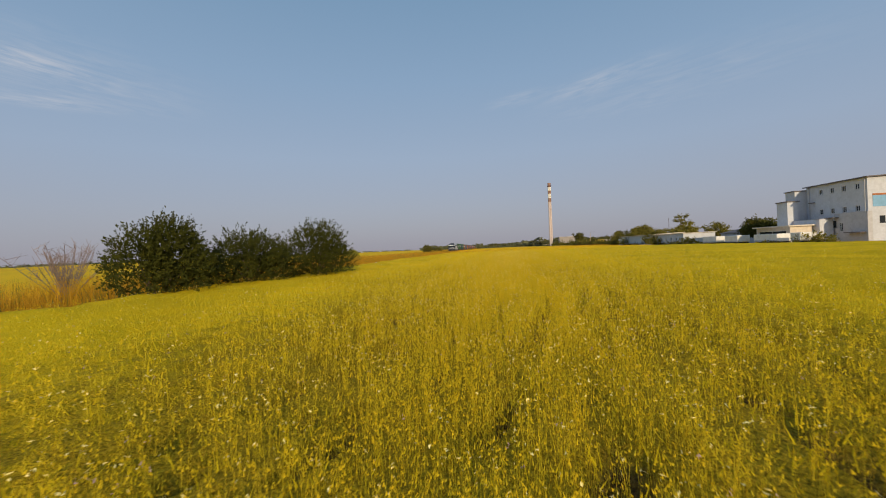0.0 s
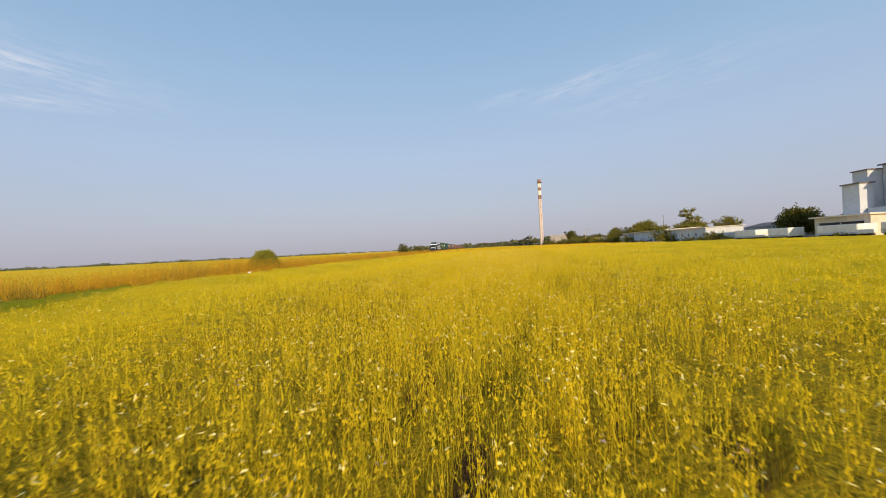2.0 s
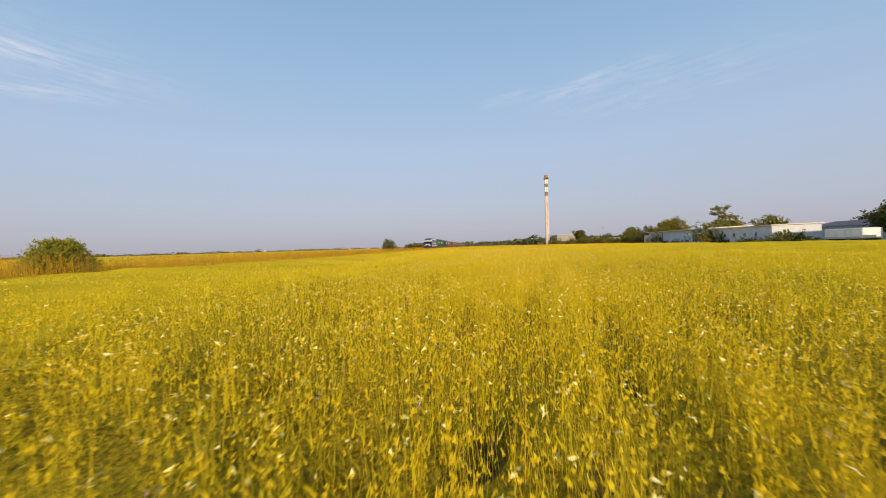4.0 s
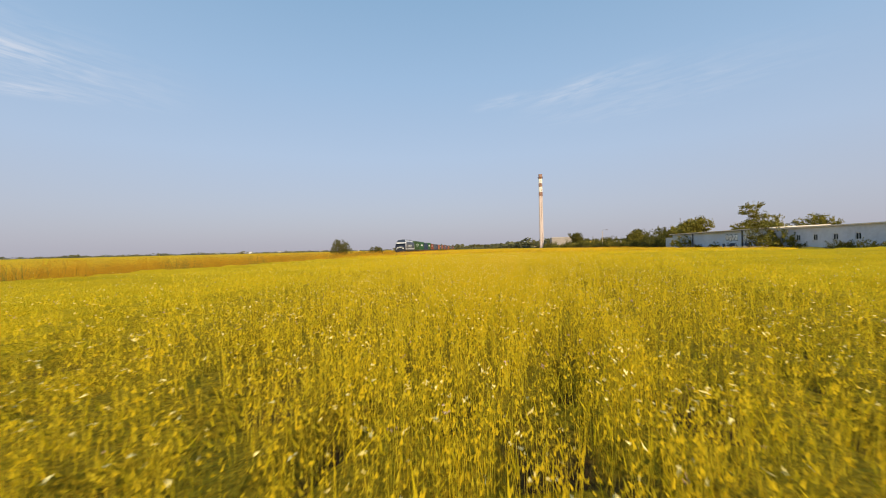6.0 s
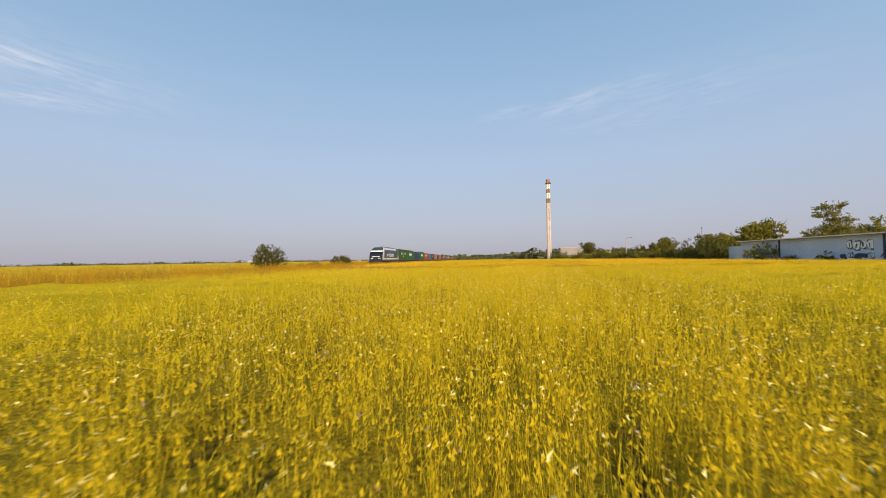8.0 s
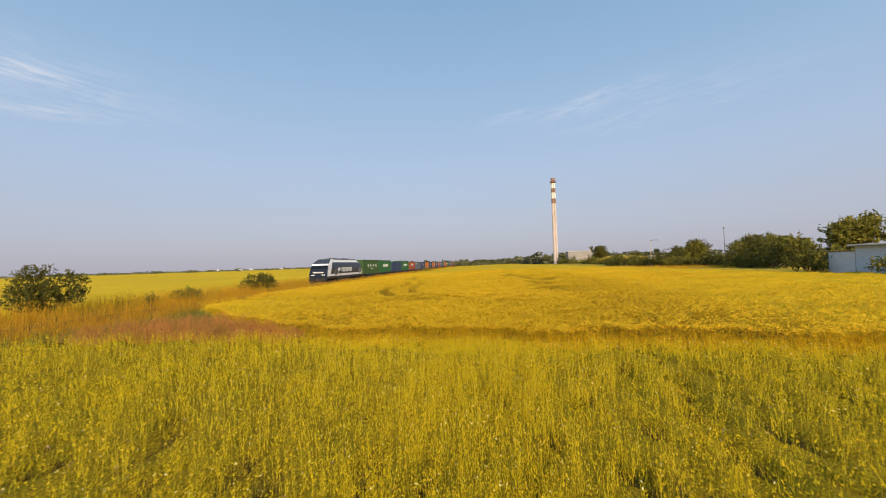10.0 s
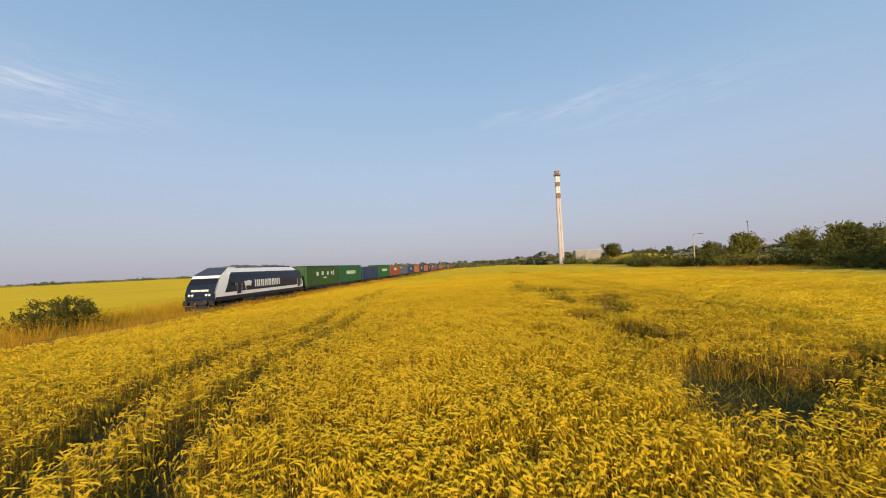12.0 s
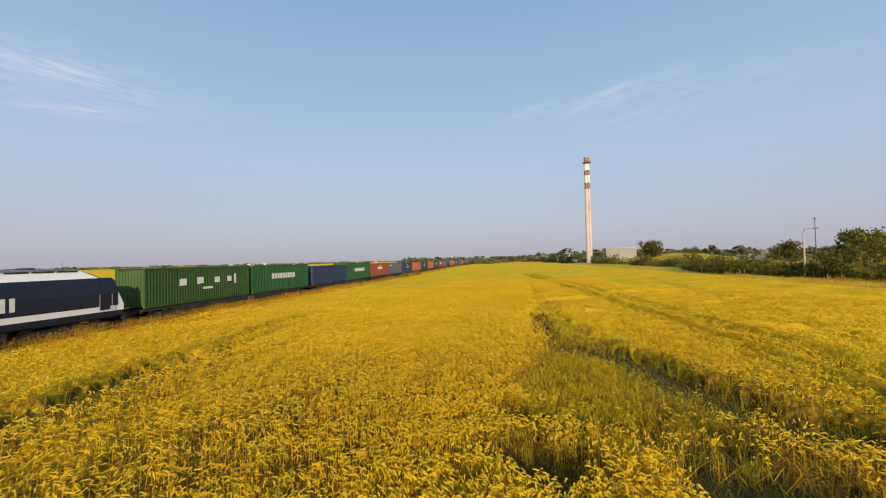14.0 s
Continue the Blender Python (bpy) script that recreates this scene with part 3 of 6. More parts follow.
def verge():
    """Rough dry grass between the crop and the hedge."""
    lats, als = np.arange(62.6, 86, 0.6), np.arange(30, 430, 2.0)
    sheet("verge_grass", lats, als, lambda la, al: np.where((la > 74) & (al < 196), -0.3, 0.48 + 0.16 * waves(la, al, 4.0, 71) + 0.1 * waves(la, al, 1.3, 72)), [M_HILL], lambda la, al: 0 * la, "rough dry verge grass between crop and hedge", "grass")


ground()
canopy()
far_fields()
verge()


# ---- stalks: thin upright leaves and heads in one mesh a field ----
def scatter(al0, al1, off0, off1, per_m2):
    """Random places between two distances from the flight line."""
    area = (al1 - al0) * 2 * off1
    n = int(area * per_m2)
    al = RNG.uniform(al0, al1, n)
    off = RNG.uniform(-off1, off1, n)
    keep = np.abs(off) >= off0
    al, off = al[keep], off[keep]
    lat = np.interp(al, FLIGHT_AL, FLIGHT_LAT) + off
    keep = (lat > field_in(al) + 0.05) & (lat < FIELD_OUT)
    return lat[keep], al[keep]


def blades(x, y, z0, height, width, lean, bend):
    """Tapered two-piece leaves: 4 verts, 2 faces of three corners plus a tip. Returns verts (n, 5, 3) and faces (n, 3, 3)."""
    n = len(x)
    a = RNG.uniform(0, 6.283, n)
    cx, cy = np.cos(a), np.sin(a)
    b = RNG.uniform(0, 6.283, n)
    lx, ly = np.cos(b) * lean, np.sin(b) * lean
    v = np.empty((n, 5, 3), np.float32)
    for k, (u, w) in enumerate(((0, 1), (0, -1), (0.6, 0.7), (0.6, -0.7), (1, 0))):
        s = u + bend * u * u
        v[:, k, 0] = x + cx * width * w + lx * height * s
        v[:, k, 1] = y + cy * width * w + ly * height * s
        v[:, k, 2] = z0 + height * u
    f = np.array([[0, 1, 2], [1, 3, 2], [2, 3, 4]])
    return v, f


def pack(groups):
    """Joins (verts (n, k, 3), faces (m, 3), material) groups."""
    vs, fs, ms, base = [], [], [], 0
    for v, f, m in groups:
        n, k = v.shape[:2]
        vs.append(v.reshape(-1, 3))
        fs.append((f[None] + (base + np.arange(n) * k)[:, None, None]).reshape(-1, 3))
        ms.append(np.full(n * len(f), m))
        base += n * k
    return np.concatenate(vs), np.concatenate(fs), np.concatenate(ms)


def bits(x, y, z, size, flat=0.4):
    """Small leaning scraps of three corners: pods, petals, glumes."""
    n = len(x)
    d = RNG.normal(size=(n, 2, 3)) * size[:, None, None]
    d[:, :, 2] *= flat
    c = np.stack([x, y, z], -1)
    return np.stack([c, c + d[:, 0], c + d[:, 1]], 1).astype(np.float32), np.array([[0, 1, 2]])


def scraps(x, y, z, length, width, up=0.35):
    """Tiny leaves and pods of three corners pointing every way."""
    n = len(x)
    d = RNG.normal(size=(n, 3)); d /= np.linalg.norm(d, axis=1)[:, None]
    d[:, 2] += up
    w = np.cross(d, RNG.normal(size=(n, 3))); w /= np.linalg.norm(w, axis=1)[:, None] + 1e-6
    c = np.stack([x, y, z], -1)
    w, d = w * width[:, None], d * length[:, None]
    return np.stack([c - w, c + w, c + d], 1).astype(np.float32), np.array([[0, 1, 2]])


def first_crop():
    groups = []
    tri = np.array([[0, 1, 2]])
    for al0, al1, o0, o1, dens, fat, leaves, stems in ((-2, 132, 0, 1.5, 112, 1.0, 4, 3), (-2, 132, 1.5, 4, 70, 1.2, 3, 2), (-2, 132, 4, 9, 45, 1.55, 2, 1), (-6, 132, 9, 24, 9, 2.1, 2, 1), (108, 132, 5, 16, 24, 1.45, 2, 2), (108, 132, 16, 32, 14, 2.0, 2, 1), (2, 124, 9, 13.5, 18, 1.6, 2, 1)):
        lat, al = scatter(al0, al1, o0, o1, dens)
        top, is_wheat = crop_top(lat, al)
        clump = waves(lat, al, 0.55, 31) + 0.7 * waves(lat, al, 1.6, 32)
        keep = ~is_wheat & ~corner(lat, al) & (RNG.uniform(-1.2, 1, len(lat)) < (0.9 * clump + 0.4 if fat < 1.4 else 0.6 * clump + 0.65))
        lat, al, top, clump = lat[keep], al[keep], top[keep], clump[keep]
        x, y = to_world(lat, al)
        n = len(x)
        green = (waves(lat, al, 0.9, 35) + RNG.normal(0, 0.5, n) > 0.1).astype(int)
        tall = top + RNG.normal(0.0, 0.04, n) + 0.05 * clump
        near = fat < 1.4
        z0 = top - (0.66 if near else 0.42)
        a = RNG.uniform(0, 6.283, n)
        side = np.stack([np.cos(a), np.sin(a), 0 * a], -1)
        root = np.stack([x, y, z0], -1)
        lean = np.stack([*RNG.normal(0, 0.05, (2, n)), tall - z0], -1)
        w = (RNG.uniform(0.0014, 0.0026, n) * fat)[:, None]
        groups.append((np.stack([root - side * w, root + side * w, root + lean * 0.85], 1).astype(np.float32), tri, 0))
        for k in range(stems):
            # branches that rise beside the stem, each with upright leaves and a cup of pods
            base = root + lean * RNG.uniform(0.05, 0.5, n)[:, None] + np.stack([*RNG.normal(0, 0.022, (2, n)), 0 * x], -1)
            h = tall - (RNG.uniform(0, 0.13, n) if k else 0)
            tip = np.stack([base[:, 0] + RNG.normal(0, 0.05, n), base[:, 1] + RNG.normal(0, 0.05, n), h], -1)
            w = (RNG.uniform(0.0014, 0.0026, n) * fat)[:, None]
            groups.append((np.stack([base - side * w, base + side * w, tip], 1).astype(np.float32), tri, k % 2))
            for q in range(leaves):
                u = RNG.uniform(0.1, 0.75, n) if q < 3 else RNG.uniform(0.55, 0.95, n)
                p = base + (tip - base) * u[:, None] + RNG.normal(0, 0.011, (n, 3))
                v2, f2 = scraps(p[:, 0], p[:, 1], p[:, 2], RNG.uniform(0.012, 0.024, n) * fat ** 0.75, RNG.uniform(0.0045, 0.0085, n) * fat ** 0.9, 1.4)
                groups += [(v2[green == g], f2, (1, 0)[g]) for g in (0, 1)]
            for q in range(2):
                jx, jy = RNG.normal(0, 0.0045 * fat, (2, n))
                v2, f2 = scraps(tip[:, 0] + jx, tip[:, 1] + jy, h - 0.008, RNG.uniform(0.009, 0.015, n) * fat ** 0.8, RNG.uniform(0.0055, 0.0095, n) * fat ** 0.8, 1.0)
                groups.append((v2, f2, 1))
            if k < 2:
                w = (RNG.uniform(size=n) < (0.30 if near else 0.2) * np.interp(al, (104, 116), (1, 0.4))) & (waves(lat, al, 3.0, 41) > -0.6)
                for q in range(2):
                    jx, jy, jz = RNG.normal(0, 0.006, (3, w.sum()))
                    v3, f3 = bits(tip[w, 0] + jx, tip[w, 1] + jy, h[w] + 0.006 + jz, np.full(w.sum(), 0.0112 * fat ** 0.4), 0.8)
                    groups.append((v3, f3, 2))
        w = RNG.uniform(size=n) < 0.03
        for q in range(5):
            jx, jy, jz = RNG.normal(0, 0.011, (3, w.sum()))
            v3, f3 = bits(tip[w, 0] + jx, tip[w, 1] + jy, tall[w] - 0.04 + jz, np.full(w.sum(), 0.0085 * fat ** 0.5), 0.9)
            groups.append((v3, f3, 3))
    # a tangle of small leaves between the stems
    for o0, o1, dens, fat in ((0, 4.2, 120, 1.1), (4.2, 9, 24, 1.7)):
        lat, al = scatter(-2, 132, o0, o1, dens)
        top, is_wheat = crop_top(lat, al)
        keep = ~is_wheat & ~corner(lat, al) & (RNG.uniform(0, 1, len(lat)) > gaps(lat, al) * 0.8)
        lat, al, top = lat[keep], al[keep], top[keep]
        x, y = to_world(lat, al)
        n = len(x)
        v2, f2 = scraps(x, y, top - RNG.uniform(0.07, 0.42, n), RNG.uniform(0.025, 0.07, n) * fat, RNG.uniform(0.003, 0.006, n) * fat, 1.5)
        groups.append((v2, f2, 4))
    v, f, m = pack(groups)
    tagged(soup("flowering_crop", v, f, [M_STALK1, M_POD, M_FLOWER, M_WITHERED, M_TANGLE], m), "ripening yellow-green crop with small cream flowers", "crop", kind="stuff")


def ears(x, y, z, size, droop, a):
    """Ears that nod over towards a: a ribbon of two bent pieces with a pointed tip."""
    n = len(x)
    dx, dy = np.cos(a), np.sin(a)
    sx, sy = -dy, dx
    w = size * 0.075
    v = np.empty((n, 7, 3), np.float32)
    for k, (u, side, up) in enumerate(((0, 0.6, 0), (0, -0.6, 0), (0.35, 1.3, 0.30), (0.35, -1.3, 0.30), (0.75, 1, 0.30), (0.75, -1, 0.30), (1.15, 0, 0.0))):
        h = up * (1 - droop) * 2.2 - droop * 0.3 * u
        tw = 0.6 * side
        v[:, k, 0] = x + dx * size * u * (0.5 + droop * 0.5) + sx * w * side
        v[:, k, 1] = y + dy * size * u * (0.5 + droop * 0.5) + sy * w * side
        v[:, k, 2] = z + size * h + w * tw
    return v, np.array([[0, 1, 3], [0, 3, 2], [2, 3, 5], [2, 5, 4], [4, 5, 6]])


def arched(p, length, width, a):
    """Long leaves that rise from p and hang over towards a: two pieces of three corners."""
    n = len(p)
    side = np.stack([-np.sin(a), np.cos(a), RNG.normal(0, 0.5, n)], -1) * width[:, None]
    out = np.stack([np.cos(a), np.sin(a), 0 * a], -1)
    up = np.array([0, 0, 1.0])
    r, s = RNG.uniform(0.15, 0.65, (n, 1)), RNG.uniform(-0.35, 0.25, (n, 1))
    mid = p + length[:, None] * (out * 0.42 + up * r)
    tip = p + length[:, None] * (out * 0.95 + up * s)
    return np.stack([p, mid - side, mid + side, tip], 1).astype(np.float32), np.array([[0, 2, 1], [1, 2, 3]])


def lay(lat, al, n):
    """The way in which the ears nod: alike within a clump, turning over the field."""
    return 0.25 + 1.1 * waves(lat, al, 3.2, 91) + 0.6 * waves(lat, al, 0.9, 92) + RNG.normal(0, 0.55, n)


def wheat():
    groups = []
    tri = np.array([[0, 1, 4]])
    for al0, al1, o0, o1, dens, fat, leaves in ((126, 186, 0, 3, 178, 0.94, 2), (126, 186, 3, 5.5, 140, 1.0, 1), (124, 196, 5.5, 12, 66, 1.25, 1), (122, 220, 12, 25, 28, 1.65, 0), (120, 260, 25, 40, 4.0, 2.2, 0), (186, 240, 0, 12, 40, 1.6, 1)):
        lat, al = scatter(al0, al1, o0, o1, dens)
        if o0 == 12:  # thicker to both sides where the flight line comes nearest
            extra = np.concatenate([RNG.uniform(2.4, 15, 24000), RNG.uniform(36, 53, 34000)]), np.concatenate([RNG.uniform(150, 200, 24000), RNG.uniform(160, 212, 34000)])
            far_off = np.abs(extra[0] - np.interp(extra[1], FLIGHT_AL, FLIGHT_LAT)) > 12
            lat, al = np.concatenate([lat, extra[0][far_off]]), np.concatenate([al, extra[1][far_off]])
        if o0 == 3:   # the close rank of straw along the field's front edge
            front = RNG.uniform(5, 44, 9000)
            lat, al = np.concatenate([lat, front]), np.concatenate([al, wheat_start(front) + RNG.uniform(0.02, 0.5, len(front))])
        top, is_wheat = crop_top(lat, al)
        down = beaten(lat, al)
        clump = waves(lat, al, 0.45, 33)
        keep = is_wheat & (RNG.uniform(-1.5, 1, len(lat)) < clump + 0.6) & (down < 0.6)
        lat, al, top, down = lat[keep], al[keep], top[keep], down[keep]
        x, y = to_world(lat, al)
        n = len(x)
        a = lay(lat, al, n)
        tall = top + RNG.normal(-0.02, 0.04, n)
        # at the rim of a gap the stalks show down to the ground
        rim = (beaten(lat, al, 0.5) > 0.35) | (al - wheat_start(lat) < 0.7)
        z0 = np.where(rim, 0.0, np.maximum(top - 0.5, 0.0))
        v, f = blades(x, y, z0, tall - z0, RNG.uniform(0.0035, 0.007, n) * fat, RNG.uniform(0, 0.14, n) + down * 0.4, 0.5)
        green = (rim | (down > 0.08)) & (RNG.uniform(size=n) < np.where(al - wheat_start(lat) < 0.7, 0.3, 0.7))
        pale = ~green & (al - wheat_start(lat) < 0.7) & (RNG.uniform(size=n) < 0.6)
        groups += [(v[~green & ~pale], tri, 0), (v[green], tri, 2), (v[pale], tri, 4)]
        foot = v[:, :2].mean(1)
        for k in range(leaves):
            q = foot + (v[:, 4] - foot) * RNG.uniform(0.45, 0.9, (n, 1))
            v4, f4 = arched(q, RNG.uniform(0.14, 0.27, n) * fat ** 0.4, RNG.uniform(0.005, 0.009, n) * fat, a + RNG.normal(0, 0.9, n))
            leafy = RNG.uniform(size=n) < 0.62
            groups += [(v4[leafy], f4, 0), (v4[~leafy], f4, 4)]
        e = RNG.uniform(size=n) > down * 2.6
        v2, f2 = ears(v[e, 4, 0], v[e, 4, 1], tall[e], RNG.uniform(0.10, 0.165, e.sum()) * fat ** 0.6, RNG.uniform(0.3, 1.0, e.sum()), a[e])
        if fat > 0.95:  # further off a simpler ear
            v2, f2 = v2[:, [0, 1, 4, 5, 6]], np.array([[0, 1, 3], [0, 3, 2], [2, 3, 4]])
        unripe = (waves(lat, al, 0.8, 36) + RNG.normal(0, 0.5, n) > 0.45)[e]
        groups += [(v2[~unripe], f2, 1), (v2[unripe], f2, 3)]
    # bare green stalks standing in the thin patches
    n = 120000
    lat, al = RNG.uniform(24, 34, n), RNG.uniform(150, 205, n)
    down = beaten(lat, al)
    keep = (down > 0.07) & (down < 0.5)
    lat, al, down = lat[keep], al[keep], down[keep]
    x, y = to_world(lat, al)
    n = len(x)
    flat = RNG.uniform(size=n) < 0.3   # some of them lie bent over
    high = np.where(flat, 0.72 - down, 0.88 - down * 0.8).clip(0.1) * RNG.uniform(0.75, 1.12, n)
    v, f = blades(x, y, np.zeros(n), high, RNG.uniform(0.004, 0.009, n), np.where(flat, RNG.uniform(0.5, 1.2, n), RNG.uniform(0, 0.22, n)), 0.6)
    groups += [(v[flat], f, 0), (v[~flat], tri, 2)]
    # broken stalks and weeds on the floor of the holes
    n = 60000
    lat, al = RNG.uniform(24, 34.5, n), RNG.uniform(147, 190, n)
    lat[: n // 6] = RNG.uniform(10.3, 13.4, n // 6)
    al[: n // 6] = RNG.uniform(175, 187, n // 6)
    keep = beaten(lat, al) >= 0.5
    lat, al = lat[keep], al[keep]
    x, y = to_world(lat, al)
    n = len(x)
    v, f = blades(x, y, np.full(n, 0.02), RNG.uniform(0.05, 0.30, n), RNG.uniform(0.003, 0.007, n), RNG.uniform(0.1, 1.1, n), 0.6)
    groups.append((v, f, 2))
    v, f, m = pack(groups)
    tagged(soup("wheat_crop", v, f, [M_STALK2, M_EAR, M_GREENSTALK, M_GREENEAR, M_WHEATLEAF], m), "ripe golden wheat with nodding ears, partly beaten down", "crop", kind="stuff")


def dry_strip():
    """Tall dry grass along both sides of the track, with green weeds in it."""
    groups = []
    for lo, hi, al0, al1, dens, fat in ((-10, -3.4, -5, 120, 60, 1.6), (-10, -3.4, 120, 230, 34, 2.0), (0.3, 1.7, -5, 125, 110, 1.4), (0.3, 2.9, 125, 235, 150, 1.25), (-10, -3.4, 230, 420, 3, 6.0), (0.4, 3.4, 235, 430, 10, 5.0), (2.2, 16, 129.5, 143, 110, 1.3), (62.8, 77, 203, 232, 22, 2.6), (63.0, 68, 234, 250, 12, 3.0)):
        n = int((hi - lo) * (al1 - al0) * dens)
        lat, al = RNG.uniform(lo, hi, n), RNG.uniform(al0, al1, n)
        wild = lo == 2.2
        if wild:
            keep = corner(lat, al)
            lat, al = lat[keep], al[keep]
        keep = (RNG.uniform(-1.3, 1, len(lat)) < waves(lat, al, 2.5, 51) + 0.35)
        lat, al = lat[keep], al[keep]
        x, y = to_world(lat, al)
        n = len(x)
        h = (np.where(lat < 0, 1.4, np.where(lat > 60, 1.0, np.where(al > 125, 1.12, 0.92))) + 0.14 * waves(lat, al, 5, 52)) * (0.75 if wild else 1.0) * np.where((al > 46) & (al < 60) & (lat < -3.4), 1.2, 1.0) * np.where((al < 30) & (al > 11) & (lat > -1), 0.55, 1.0) * np.minimum(RNG.uniform(0.6, 1.3, n), 1.0 + RNG.normal(0, 0.05, n))
        v, f = blades(x, y, np.zeros(n), h, RNG.uniform(0.005, 0.011, n) * fat, RNG.uniform(0, 0.35, n), 0.5)
        green = waves(lat, al, 6, 53) + RNG.normal(0, 0.3, n) > (np.where(lat < 4, 0.5, np.where(lat < 10, -0.8, -0.3)) if wild else 0.75)
        f = np.array([[0, 1, 4]])
        groups += [(v[~green], f, 0), (v[green], f, 1)]
        v2, f2 = bits(v[:, 4, 0], v[:, 4, 1], h * 0.95, np.full(n, 0.022 * fat ** 0.7), 1.0)
        groups.append((v2[~green], f2, 0))
    v, f, m = pack(groups)
    tagged(soup("dry_grass", v, f, [M_DRY, M_WEED], m), "tall golden dry grass with weeds along the railway", "grass", kind="stuff")


first_crop()
wheat()
dry_strip()


# ---- railway ----
def railway():
    bm = bmesh.new()
    prism(bm, [(-4.1, 0.0), (1.2, 0.0), (0.1, 0.14), (-2.96, 0.14)], "y", -300, 620)
    bed = part("ballast_bed", bm, M_BALLAST, None)
    bed.matrix_world = RM
    tagged(bed, "low grey-brown ballast bed of the railway", "track bed", kind="structure")
    for off in (-0.7525, 0.7525):
        x = -1.43 + off
        bm = bmesh.new()
        prism(bm, [(x - .07, .16), (x + .07, .16), (x + .012, .19), (x + .012, .28), (x + .036, .29), (x + .036, .33), (x - .036, .33), (x - .036, .29), (x - .012, .28), (x - .012, .19)], "y", -300, 620)
        r = part("rail", bm, M_RUST, None)
        r.matrix_world = RM
        tagged(r, "rust-brown steel rail on the ballast", "rail", "rails of the track", kind="structure")
    bm = bmesh.new()
    for k in range(-10, 420):
        y = k * 0.6 + 60
        box(bm, -1.43 - 1.3, -1.43 + 1.3, y - .12, y + .12, .06, .165)
    s = part("sleepers", bm, M_WOOD, None)
    s.matrix_world = RM
    tagged(s, "weathered grey sleepers under the rails", "sleepers", kind="stuff")


railway()
TRAIN_FRONT = 193.8        # al of the first container's front end
ZR = RAIL_Z


def wheelset(parent, y):
    for sx in (-0.75, 0.75):
        bm = bmesh.new()
        tube(bm, (sx - .065, 0, 0), (sx + .065, 0, 0), .46, .46, 20)
        tube(bm, (sx - .1 if sx < 0 else sx + .04, 0, 0), (sx - .04 if sx < 0 else sx + .1, 0, 0), .16, .16, 12)
        w = part("wheel", bm, M_RUST, parent)
        w.location = (0, y, 0.46)
    return parent


def bogie(parent, y, axles, long):
    bm = bmesh.new()
    for sx in (-1.05, 1.05):
        prism(bm, [(-long / 2, .42), (-long / 2 + .2, .34), (long / 2 - .2, .34), (long / 2, .42), (long / 2, .66), (long / 4, .80), (-long / 4, .80), (-long / 2, .66)], "x", sx - .07, sx + .07)
        for a in axles:
            box(bm, sx - .12, sx + .12, a - .16, a + .16, .34, .62, .03)
            tube(bm, (sx + (.1 if sx > 0 else -.1), a + .32, .4), (sx + (.1 if sx > 0 else -.1), a + .32, .72), .08, .08, 8)
    box(bm, -1.0, 1.0, -.3, .3, .5, .8)
    b = part("bogie", bm, M_BLACK, parent, "black bogie frame with axle boxes")
    b.location = (0, y, 0)
    for a in axles:
        wheelset(b, a)
    return b


def bars(parent, name, x, y0, y1, z0, z1, count, mat, gap=0.28, label="plain white bars in place of lettering"):
    """A row of plain bars on a side, from y0 to y1, each a piece of its own on one mesh."""
    step = (y1 - y0) / count
    first = part(name, boxes((x - .004, x + .012, 0, step * (1 - gap), z0, z1)), mat, parent, label)
    first.location.y = y0
    for i in range(1, count):
        ob = new(name, first.data)
        ob.parent = parent
        ob.location.y = y0 + i * step
        ob["label"] = label


